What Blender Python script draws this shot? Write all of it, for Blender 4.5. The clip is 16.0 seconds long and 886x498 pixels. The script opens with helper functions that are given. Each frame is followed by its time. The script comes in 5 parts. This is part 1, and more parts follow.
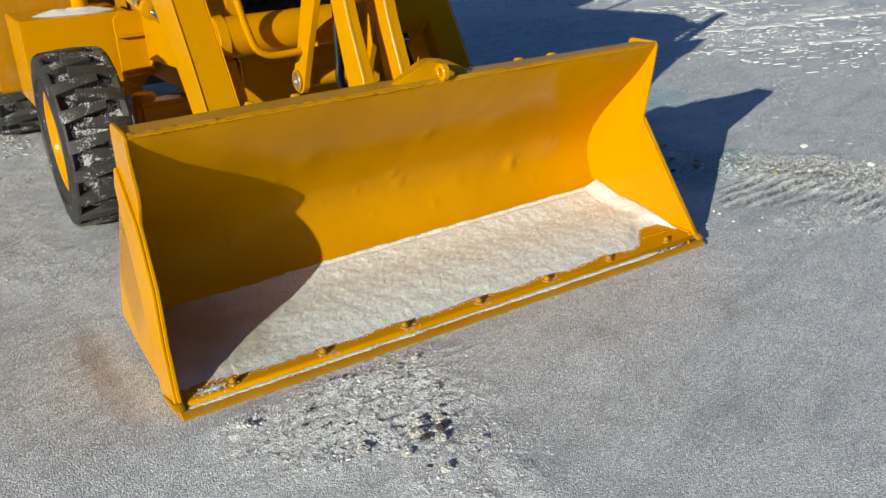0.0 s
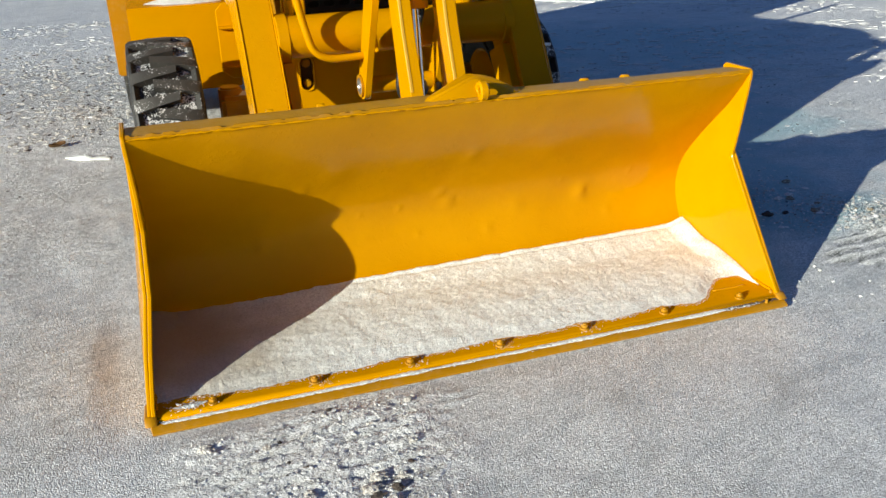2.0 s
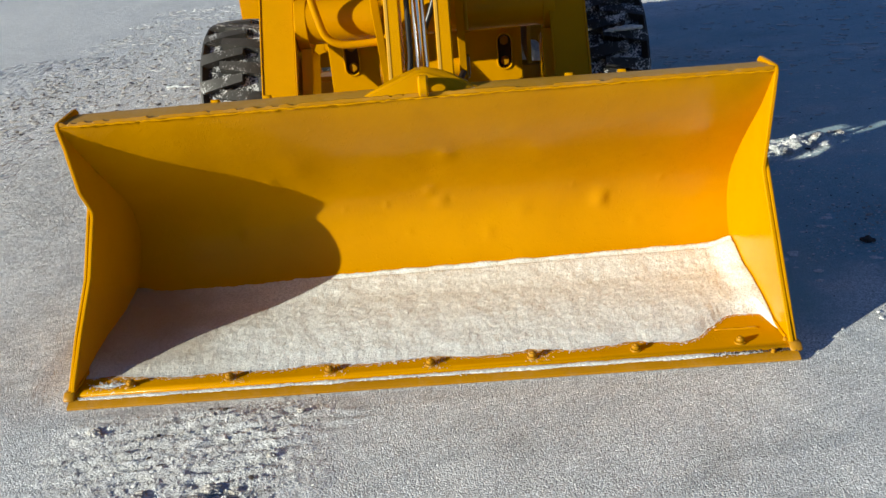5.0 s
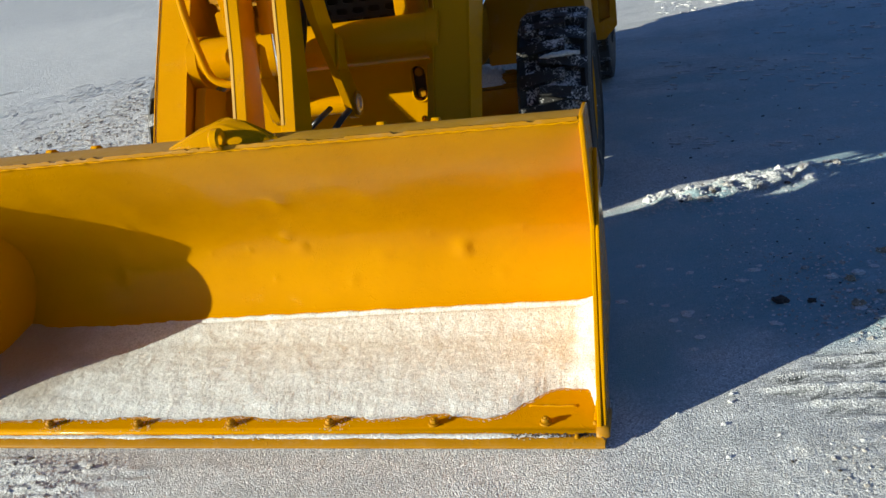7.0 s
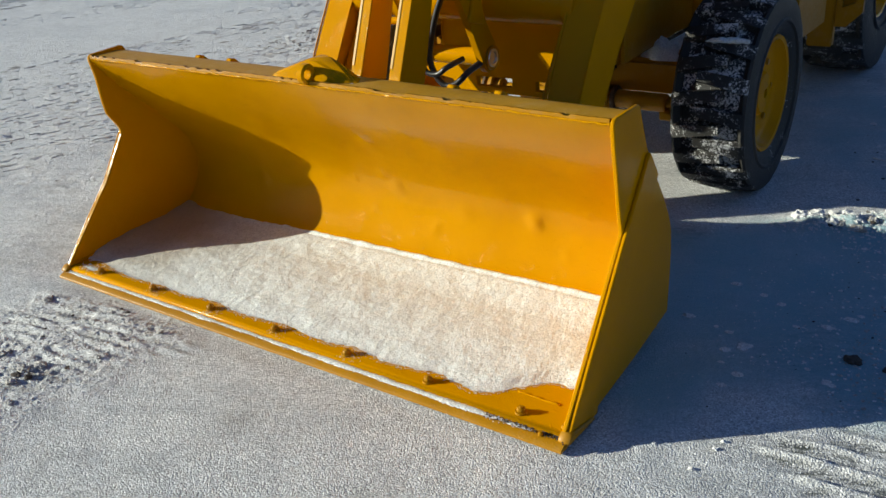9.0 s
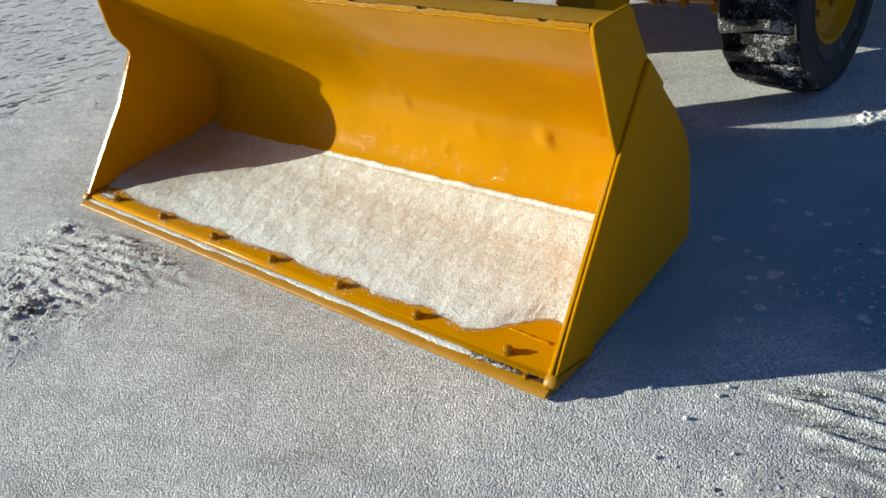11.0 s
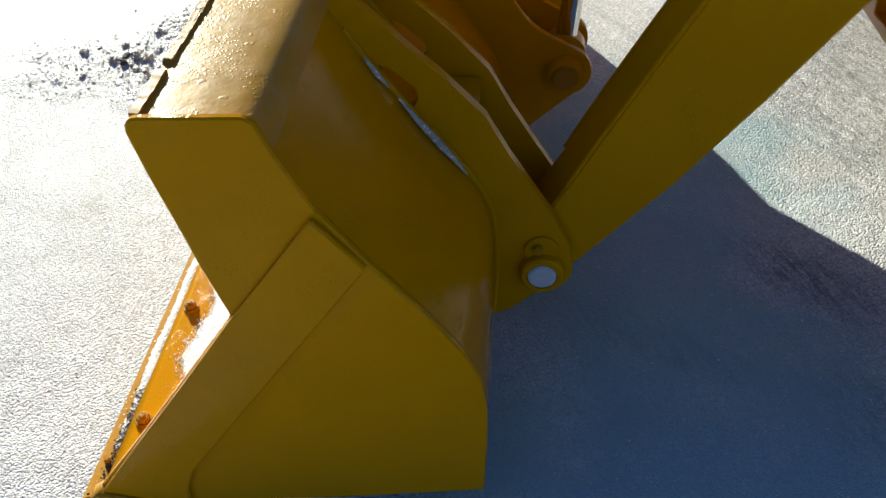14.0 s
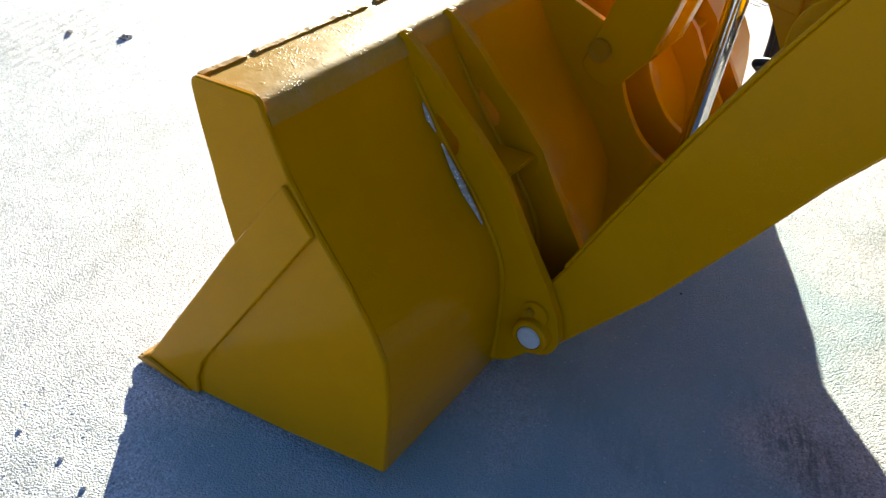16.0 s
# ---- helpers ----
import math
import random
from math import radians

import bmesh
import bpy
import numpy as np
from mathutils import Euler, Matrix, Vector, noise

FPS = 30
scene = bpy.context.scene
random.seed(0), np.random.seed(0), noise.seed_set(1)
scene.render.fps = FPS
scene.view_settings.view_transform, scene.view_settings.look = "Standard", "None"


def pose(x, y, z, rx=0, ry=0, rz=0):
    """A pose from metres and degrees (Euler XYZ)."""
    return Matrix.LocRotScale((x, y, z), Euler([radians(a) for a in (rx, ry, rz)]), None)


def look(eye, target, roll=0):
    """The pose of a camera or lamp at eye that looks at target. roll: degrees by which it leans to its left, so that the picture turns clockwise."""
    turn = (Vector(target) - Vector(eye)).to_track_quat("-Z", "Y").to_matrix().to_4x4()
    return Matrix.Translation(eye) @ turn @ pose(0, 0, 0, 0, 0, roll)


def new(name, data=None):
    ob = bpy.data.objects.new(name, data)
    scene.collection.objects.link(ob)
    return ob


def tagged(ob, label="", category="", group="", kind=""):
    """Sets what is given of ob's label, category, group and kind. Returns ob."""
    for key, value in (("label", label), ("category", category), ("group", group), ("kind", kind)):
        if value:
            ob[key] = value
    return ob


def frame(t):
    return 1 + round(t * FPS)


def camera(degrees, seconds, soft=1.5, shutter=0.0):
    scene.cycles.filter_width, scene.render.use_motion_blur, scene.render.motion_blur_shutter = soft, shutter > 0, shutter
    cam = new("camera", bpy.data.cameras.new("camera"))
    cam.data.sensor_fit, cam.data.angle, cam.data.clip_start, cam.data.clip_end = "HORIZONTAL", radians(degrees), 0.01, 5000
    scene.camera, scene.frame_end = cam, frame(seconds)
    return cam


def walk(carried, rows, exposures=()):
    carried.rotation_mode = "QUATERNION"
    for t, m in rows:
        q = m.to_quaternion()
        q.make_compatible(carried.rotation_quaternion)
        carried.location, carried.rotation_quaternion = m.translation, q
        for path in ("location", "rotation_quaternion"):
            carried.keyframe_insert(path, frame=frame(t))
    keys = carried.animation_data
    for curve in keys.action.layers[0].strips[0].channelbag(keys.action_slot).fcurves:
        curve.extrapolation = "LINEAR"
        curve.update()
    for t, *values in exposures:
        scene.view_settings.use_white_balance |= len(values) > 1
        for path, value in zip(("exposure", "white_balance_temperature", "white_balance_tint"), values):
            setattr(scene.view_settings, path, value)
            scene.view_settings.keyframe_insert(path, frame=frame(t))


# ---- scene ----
cam = camera(53.3, 16.0)
PATH = [
    (0, (-0.019, 0.172, 1.509), (0.925, 1.762, 0.746), -3.2),
    (0.5, (0.128, 0.12, 1.517), (0.963, 1.772, 0.76), -4.4),
    (1, (0.26, 0.101, 1.516), (1.031, 1.796, 0.787), -4.0),
    (1.5, (0.426, 0.131, 1.494), (1.104, 1.864, 0.763), -3.4),
    (2, (0.616, 0.198, 1.512), (1.19, 1.957, 0.751), -2.1),
    (2.5, (0.791, 0.217, 1.514), (1.299, 1.987, 0.732), -1.7),
    (3, (1.023, 0.183, 1.506), (1.415, 1.981, 0.722), -1.9),
    (3.5, (1.243, 0.127, 1.54), (1.509, 1.95, 0.76), -2.7),
    (4, (1.403, 0.14, 1.535), (1.616, 1.972, 0.762), -3.0),
    (4.2, (1.477, 0.162, 1.523), (1.656, 1.999, 0.752), -3.0),
    (6.3, (2.542, 0.573, 1.426), (2.097, 2.355, 0.636), -10.3),
    (6.5, (2.669, 0.622, 1.456), (2.257, 2.415, 0.672), -10.6),
    (7, (2.958, 0.62, 1.457), (2.466, 2.408, 0.707), -9.1),
    (7.5, (3.168, 0.827, 1.444), (2.429, 2.5, 0.635), -4.6),
    (8, (3.355, 0.957, 1.498), (2.431, 2.507, 0.636), -3.4),
    (8.2, (3.5, 0.965, 1.498), (2.447, 2.446, 0.664), -4.0),
    (10.3, (3.764, 0.823, 1.548), (2.666, 2.269, 0.71), -4.6),
    (10.5, (3.786, 0.92, 1.499), (2.668, 2.343, 0.648), -5.6),
    (11, (3.831, 1.32, 1.45), (2.598, 2.532, 0.444), -9.5),
    (11.5, (3.713, 1.726, 1.428), (2.494, 2.823, 0.283), -8.1),
    (12, (3.778, 2.089, 1.408), (2.513, 3.072, 0.211), -6.6),
    (12.5, (3.651, 2.466, 1.361), (2.361, 3.149, -0.007), -2.2),
    (13, (3.644, 2.766, 1.396), (2.264, 3.223, 0.022), -5.7),
    (13.5, (3.697, 3.109, 1.402), (2.187, 3.206, 0.094), -7.8),
    (14, (3.67, 3.456, 1.413), (2.158, 3.274, 0.117), -4.0),
    (14.5, (3.616, 3.69, 1.425), (2.211, 3.051, 0.153), 0.4),
    (15, (3.62, 3.919, 1.447), (2.196, 3.146, 0.274), 2.7),
    (15.5, (3.74, 4.132, 1.486), (2.325, 3.325, 0.326), 2.2),
    (16, (3.773, 4.157, 1.487), (2.37, 3.267, 0.374), 2.3),
]
walk(cam, [(t, look(eye, target, roll)) for t, eye, target, roll in PATH],
     exposures=[(0, 0.10, 6600, 8), (1.2, 0.24, 6600, 8), (1.6, 0.41, 6600, 8), (2.1, 0.44, 6600, 8), (3.0, 0.30, 6600, 8), (4.2, 0.38, 6600, 8), (6.3, 0.27, 6600, 6), (7.0, 0.48, 6600, 6), (8.2, 0.29, 6600, 6), (10.3, 0.47, 6600, 5),
                (11.0, 0.38, 6600, 5), (11.5, 0.35, 6600, 5), (12.0, 0.57, 6600, 5), (12.5, 0.55, 6600, 5), (13.0, 0.55, 6600, 5), (13.5, 0.54, 6600, 6), (14.0, 0.90, 6700, 6), (14.5, 1.04, 6850, 6), (15.0, 1.32, 7000, 6), (16.0, 1.44, 7000, 6)])

# ---- world, sun ----
SUN_WAY = Vector((0.844, 0.459, -0.277)).normalized()  # low winter sun, light travels this way
world = bpy.data.worlds.new("world")
scene.world = world
world.use_nodes = True
wn = world.node_tree.nodes
sky = wn.new("ShaderNodeTexSky")
sky.sky_type, sky.sun_disc = "NISHITA", False
sky.sun_elevation, sky.sun_rotation = radians(16.1), radians(241.4)
sky.air_density, sky.dust_density, sky.ozone_density = 1.3, 0.1, 4.5
deep = wn.new("ShaderNodeMix")  # clear, deep-blue winter sky
deep.data_type, deep.blend_type = "RGBA", "MULTIPLY"
deep.inputs["Factor"].default_value, deep.inputs["B"].default_value = 1.0, (0.91, 0.96, 1.32, 1.0)
world.node_tree.links.new(sky.outputs["Color"], deep.inputs["A"])
world.node_tree.links.new(deep.outputs["Result"], wn["Background"].inputs["Color"])
wn["Background"].inputs["Strength"].default_value = 0.050
sun = new("sun", bpy.data.lights.new("sun", "SUN"))
sun.data.energy, sun.data.angle, sun.data.color = 5.3, radians(0.5), (1.0, 0.985, 0.85)
sun.matrix_world = look((0, 0, 0), SUN_WAY)


# ---- materials ----
def material(name):
    m = bpy.data.materials.new(name)
    m.use_nodes = True
    return m, m.node_tree.nodes, m.node_tree.links, m.node_tree.nodes["Principled BSDF"]


def coords(n, l, scale=(1, 1, 1)):
    g = n.new("ShaderNodeNewGeometry")
    mp = n.new("ShaderNodeMapping")
    mp.inputs["Scale"].default_value = scale
    l.new(g.outputs["Position"], mp.inputs["Vector"])
    return mp.outputs["Vector"]


def noise_node(n, l, vec, scale, detail=4.0, rough=0.55):
    t = n.new("ShaderNodeTexNoise")
    t.inputs["Scale"].default_value, t.inputs["Detail"].default_value = scale, detail
    t.inputs["Roughness"].default_value = rough
    l.new(vec, t.inputs["Vector"])
    return t.outputs["Fac"]


def grain_node(n, l, vec, scale):
    """Rounded grains, highest in the middle of each."""
    t = n.new("ShaderNodeTexVoronoi")
    t.inputs["Scale"].default_value = scale
    l.new(vec, t.inputs["Vector"])
    up = n.new("ShaderNodeMath")
    up.operation, up.inputs[0].default_value = "SUBTRACT", 1.0
    l.new(t.outputs["Distance"], up.inputs[1])
    return up.outputs[0]


def ramp(n, l, fac, stops):
    r = n.new("ShaderNodeValToRGB")
    while len(r.color_ramp.elements) < len(stops):
        r.color_ramp.elements.new(0.5)
    for e, (p, c) in zip(r.color_ramp.elements, stops):
        e.position = p
        e.color = (*c, 1.0) if len(c) == 3 else c
    l.new(fac, r.inputs["Fac"])
    return r.outputs["Color"]


def mixed(n, l, fac, a, b, mode="MIX"):
    m = n.new("ShaderNodeMix")
    m.data_type, m.blend_type = "RGBA", mode
    for value, socket in ((fac, m.inputs["Factor"]), (a, m.inputs["A"]), (b, m.inputs["B"])):
        if isinstance(value, bpy.types.NodeSocket):
            l.new(value, socket)
        elif isinstance(value, tuple):
            socket.default_value = (*value, 1.0)
        else:
            socket.default_value = value
    return m.outputs["Result"]


def bump(n, l, height, strength, distance, normal=None):
    b = n.new("ShaderNodeBump")
    b.inputs["Strength"].default_value, b.inputs["Distance"].default_value = strength, distance
    l.new(height, b.inputs["Height"])
    if normal is not None:
        l.new(normal, b.inputs["Normal"])
    return b.outputs["Normal"]


def paint(name, base, deep, rough=0.34, dust=0.0, gloss=0.19):
    """Thickly sprayed enamel: orange peel, runs, pimples over old rust, uneven gloss and a little grime."""
    m, n, l, p = material(name)
    v = coords(n, l)
    big = noise_node(n, l, v, 2.3, 5, 0.6)
    mid = noise_node(n, l, v, 7.5, 4, 0.6)
    fine = noise_node(n, l, v, 38, 3, 0.6)
    peel = noise_node(n, l, v, 160, 2, 0.5)
    c = mixed(n, l, ramp(n, l, big, [(0.32, (0, 0, 0)), (0.7, (1, 1, 1))]), base, deep)
    specks = ramp(n, l, noise_node(n, l, v, 75, 2, 0.7), [(0.0, (0, 0, 0)), (0.75, (0, 0, 0)), (0.80, (0.5, 0.5, 0.5))])
    c = mixed(n, l, specks, c, (base[0] * 0.42, base[1] * 0.36, base[2] * 0.8 + 0.003))
    film = ramp(n, l, noise_node(n, l, v, 6.5, 6, 0.68), [(0.50, (0, 0, 0)), (0.72, (0.20, 0.20, 0.20))])
    c = mixed(n, l, film, c, (0.42, 0.185, 0.001))
    if dust:
        frost = ramp(n, l, noise_node(n, l, v, 14, 6, 0.75), [(0.50, (0, 0, 0)), (0.74, (dust, dust, dust))])
        c = mixed(n, l, frost, c, (0.62, 0.6, 0.55))
    l.new(c, p.inputs["Base Color"])
    r = ramp(n, l, fine, [(0.3, (rough - 0.04,) * 3), (0.7, (rough + 0.07,) * 3)])
    l.new(r, p.inputs["Roughness"])
    drips = ramp(n, l, noise_node(n, l, v, 62, 1, 0.4), [(0.67, (0, 0, 0)), (0.75, (1, 1, 1))])
    where = ramp(n, l, noise_node(n, l, v, 9, 4, 0.6), [(0.50, (0, 0, 0)), (0.62, (1, 1, 1))])
    pimple = ramp(n, l, grain_node(n, l, v, 165), [(0.62, (0, 0, 0)), (0.86, (1, 1, 1))])
    pimples = mixed(n, l, 1.0, pimple, where, "MULTIPLY")
    h = bump(n, l, mid, 0.16, 0.012, bump(n, l, big, 0.10, 0.01))
    h = bump(n, l, peel, 0.16, 0.0012, bump(n, l, fine, 0.10, 0.004, h))
    l.new(bump(n, l, pimples, 0.45, 0.0016, bump(n, l, drips, 0.30, 0.0014, h)), p.inputs["Normal"])
    p.inputs["Specular IOR Level"].default_value = gloss
    return m


YELLOW = paint("yellow_enamel", (0.585, 0.261, 0.0005), (0.53, 0.231, 0.0004), 0.13, 0.0, 0.08)
# paler yellow: sky sheen put into the rim colour, with a trace of frost
RIM_SHEEN = paint("rim_sheen_enamel", (0.50, 0.27, 0.035), (0.45, 0.23, 0.02), 0.36, 0.10, 0.08)
YELLOW_WORN = paint("yellow_enamel_weathered", (0.44, 0.200, 0.002), (0.34, 0.152, 0.002), 0.38, 0.08)


def sparkle(n, l, v, scale, share):
    """Scattered cells to be painted white as sun glints: 1 on a small share of cells."""
    t = n.new("ShaderNodeTexVoronoi")
    t.inputs["Scale"].default_value = scale
    l.new(v, t.inputs["Vector"])
    sep = n.new("ShaderNodeSeparateColor")
    l.new(t.outputs["Color"], sep.inputs["Color"])
    return ramp(n, l, sep.outputs["Red"], [(1 - share - 0.01, (0, 0, 0)), (1 - share, (1, 1, 1))])


def cells(n, l, v, scale, low, high):
    """Grains that differ in tone from one to the next."""
    t = n.new("ShaderNodeTexVoronoi")
    t.inputs["Scale"].default_value = scale
    l.new(v, t.inputs["Vector"])
    sep = n.new("ShaderNodeSeparateColor")
    l.new(t.outputs["Color"], sep.inputs["Color"])
    return ramp(n, l, sep.outputs["Green"], [(0.0, (low,) * 3), (0.35, (0.5 * low + 0.5 * high,) * 3), (1.0, (high,) * 3)])


def snow_material(name, base, blue, grain, rough=0.62, relief=1.0):
    m, n, l, p = material(name)
    v = coords(n, l)
    clump = noise_node(n, l, v, 42, 6, 0.7)
    tufts = noise_node(n, l, v, 95, 4, 0.65)
    fine = noise_node(n, l, v, grain, 3, 0.7)
    c = mixed(n, l, ramp(n, l, clump, [(0.3, (0, 0, 0)), (0.75, (1, 1, 1))]), base, blue)
    c = mixed(n, l, 1.0, c, cells(n, l, v, grain * 1.3, 0.64, 1.10), "MULTIPLY")
    c = mixed(n, l, sparkle(n, l, v, 330, 0.05), c, (0.96, 0.955, 0.93))
    brown_attr = n.new("ShaderNodeAttribute")  # browner tone towards one end and along the back
    brown_attr.attribute_name = "browned"
    l.new(mixed(n, l, brown_attr.outputs["Fac"], c, (0.34, 0.26, 0.15)), p.inputs["Base Color"])
    h = bump(n, l, tufts, 0.13 * relief, 0.006, bump(n, l, clump, 0.08 * relief, 0.010))
    l.new(bump(n, l, grain_node(n, l, v, grain * 1.3), 0.62 * relief, 0.0034, bump(n, l, fine, 0.22 * relief, 0.0035, h)), p.inputs["Normal"])
    p.inputs["Roughness"].default_value = rough
    p.inputs["Subsurface Weight"].default_value = 0.05
    p.inputs["Subsurface Radius"].default_value = (0.01, 0.01, 0.012)
    p.inputs["Subsurface Scale"].default_value = 0.4
    return m


SNOW = snow_material("granular_snow", (0.85, 0.885, 0.865), (0.815, 0.85, 0.83), 200, 0.62, 0.85)
CRUMB = snow_material("snow_crumbs", (0.84, 0.84, 0.84), (0.70, 0.695, 0.68), 200)

DIRTY = snow_material("dirty_snow", (0.66, 0.63, 0.59), (0.30, 0.26, 0.22), 160)


BROWN = snow_material("muddy_snow", (0.42, 0.36, 0.26), (0.24, 0.19, 0.12), 150)


def ice_ground_material():
    m, n, l, p = material("packed_snow_and_ice")
    v = coords(n, l)
    streak_map = n.new("ShaderNodeMapping")  # streaks drawn out along the way the wheels have gone
    streak_map.vector_type = "TEXTURE"
    streak_map.inputs["Rotation"].default_value, streak_map.inputs["Scale"].default_value = (0, 0, radians(22)), (1.2, 0.33, 1.0)
    l.new(v, streak_map.inputs["Vector"])
    streak = streak_map.outputs["Vector"]
    attr = n.new("ShaderNodeAttribute")
    attr.attribute_name = "loose"
    loose = attr.outputs["Fac"]
    big = noise_node(n, l, v, 0.8, 6, 0.6)
    mid = noise_node(n, l, streak, 5.0, 7, 0.68)
    fine = noise_node(n, l, v, 75, 3, 0.6)
    knobs = noise_node(n, l, v, 30, 3, 0.6)
    grit = noise_node(n, l, v, 190, 3, 0.7)
    base = mixed(n, l, ramp(n, l, big, [(0.35, (0, 0, 0)), (0.65, (1, 1, 1))]), (0.76, 0.76, 0.755), (0.86, 0.86, 0.855))
    ice_tint = ramp(n, l, mid, [(0.38, (0, 0, 0)), (0.64, (1, 1, 1))])
    base = mixed(n, l, ice_tint, base, (0.80, 0.805, 0.81))
    frost = ramp(n, l, fine, [(0.50, (0, 0, 0)), (0.64, (1, 1, 1))])
    base = mixed(n, l, frost, base, (0.93, 0.93, 0.93))
    ice = ramp(n, l, noise_node(n, l, streak, 1.7, 7, 0.7), [(0.50, (0, 0, 0)), (0.66, (0.75, 0.75, 0.75))])
    base = mixed(n, l, ice, base, (0.49, 0.52, 0.54))
    clots = ramp(n, l, knobs, [(0.36, (0.35, 0.35, 0.35)), (0.52, (0, 0, 0))])
    base = mixed(n, l, clots, base, (0.55, 0.56, 0.57))
    pits = ramp(n, l, grit, [(0.40, (0.95, 0.95, 0.95)), (0.53, (0, 0, 0))])
    base = mixed(n, l, pits, base, (0.46, 0.465, 0.47))
    dirt = ramp(n, l, noise_node(n, l, v, 3.0, 8, 0.72), [(0.53, (0, 0, 0)), (0.74, (0.5, 0.5, 0.5))])
    base = mixed(n, l, dirt, base, (0.36, 0.34, 0.31))
    specks = ramp(n, l, noise_node(n, l, v, 55, 2, 0.5), [(0.735, (0, 0, 0)), (0.765, (0.8, 0.8, 0.8))])
    base = mixed(n, l, specks, base, (0.10, 0.09, 0.08))
    brown_tone = ramp(n, l, noise_node(n, l, streak, 9, 7, 0.78), [(0.46, (0.90, 0.90, 0.90)), (0.58, (0.74, 0.73, 0.71)), (0.70, (0.28, 0.25, 0.22))])
    base = mixed(n, l, loose, base, brown_tone)
    grime = n.new("ShaderNodeAttribute")
    grime.attribute_name = "grime"
    mud = n.new("ShaderNodeMath")
    mud.operation = "MULTIPLY"
    l.new(grime.outputs["Fac"], mud.inputs[0])
    l.new(ramp(n, l, noise_node(n, l, streak, 14, 8, 0.8), [(0.42, (0, 0, 0)), (0.58, (1, 1, 1))]), mud.inputs[1])
    base = mixed(n, l, mud.outputs[0], base, (0.096, 0.106, 0.098))
    glint = mixed(n, l, 1.0, sparkle(n, l, v, 240, 0.06), ramp(n, l, noise_node(n, l, v, 2.2, 4, 0.6), [(0.40, (0.25, 0.25, 0.25)), (0.60, (1, 1, 1))]), "MULTIPLY")
    # glints go into the base colour as near-white cells
    base = mixed(n, l, glint, base, (0.97, 0.97, 0.97))
    base = mixed(n, l, 1.0, base, cells(n, l, v, 210, 0.60, 1.14), "MULTIPLY")
    # blue of the shade mixed into the colour of the icy ground
    shade_attr = n.new("ShaderNodeAttribute")
    shade_attr.attribute_name = "ice_tint"
    shade_mix = n.new("ShaderNodeMath")
    shade_mix.operation = "MULTIPLY"
    l.new(shade_attr.outputs["Fac"], shade_mix.inputs[0])
    l.new(ramp(n, l, noise_node(n, l, v, 4.0, 7, 0.7), [(0.38, (1, 1, 1)), (0.66, (0.76, 0.76, 0.76))]), shade_mix.inputs[1])
    base = mixed(n, l, shade_mix.outputs[0], base, (0.265, 0.470, 0.535))
    l.new(base, p.inputs["Base Color"])
    rough = n.new("ShaderNodeMapRange")
    rough.inputs["To Min"].default_value, rough.inputs["To Max"].default_value = 0.42, 0.75
    l.new(fine, rough.inputs["Value"])
    l.new(rough.outputs["Result"], p.inputs["Roughness"])
    h = bump(n, l, grain_node(n, l, v, 210), 0.68, 0.0046, bump(n, l, grit, 0.28, 0.005, bump(n, l, fine, 0.12, 0.008, bump(n, l, knobs, 0.06, 0.012, bump(n, l, mid, 0.22, 0.05)))))
    rubble = n.new("ShaderNodeMath")
    rubble.operation = "MULTIPLY"
    l.new(noise_node(n, l, v, 34, 6, 0.7), rubble.inputs[0])
    l.new(loose, rubble.inputs[1])
    l.new(bump(n, l, rubble.outputs[0], 0.7, 0.035, h), p.inputs["Normal"])
    p.inputs["Specular IOR Level"].default_value = 0.32
    return m


ICE = ice_ground_material()


def rubber_material(name, low, high, shade=(0.030, 0.028, 0.025)):
    m, n, l, p = material(name)
    v = coords(n, l)
    fine = noise_node(n, l, v, 120, 3, 0.75)
    patch = noise_node(n, l, v, 11, 5, 0.7)
    g = n.new("ShaderNodeNewGeometry")
    base = mixed(n, l, noise_node(n, l, v, 22, 5, 0.7), tuple(q * 0.3 for q in shade), shade)
    mul = n.new("ShaderNodeMath")
    mul.operation = "MULTIPLY"
    l.new(fine, mul.inputs[0])
    l.new(patch, mul.inputs[1])
    frost = ramp(n, l, mul.outputs[0], [(low, (0, 0, 0)), (high, (0.9, 0.9, 0.9))])
    l.new(mixed(n, l, frost, base, (0.72, 0.72, 0.72)), p.inputs["Base Color"])
    p.inputs["Roughness"].default_value = 0.6
    l.new(bump(n, l, fine, 0.5, 0.004), p.inputs["Normal"])
    return m


RUBBER = rubber_material("black_rubber", 0.36, 0.42)
LUG = rubber_material("snowy_rubber", 0.285, 0.325)
LUG_BARE = rubber_material("dusty_rubber", 0.320, 0.365, (0.062, 0.057, 0.050))
GROOVE = rubber_material("snow_packed_rubber", 0.250, 0.290, (0.014, 0.013, 0.012))


def plain(name, base, rough, metal=0.0, scale=60, depth=0.001):
    m, n, l, p = material(name)
    f = noise_node(n, l, coords(n, l), scale, 4, 0.65)
    l.new(mixed(n, l, f, tuple(b * 0.75 for b in base), tuple(min(1, b * 1.2) for b in base)), p.inputs["Base Color"])
    p.inputs["Roughness"].default_value, p.inputs["Metallic"].default_value = rough, metal
    l.new(bump(n, l, f, 0.3, depth), p.inputs["Normal"])
    return m


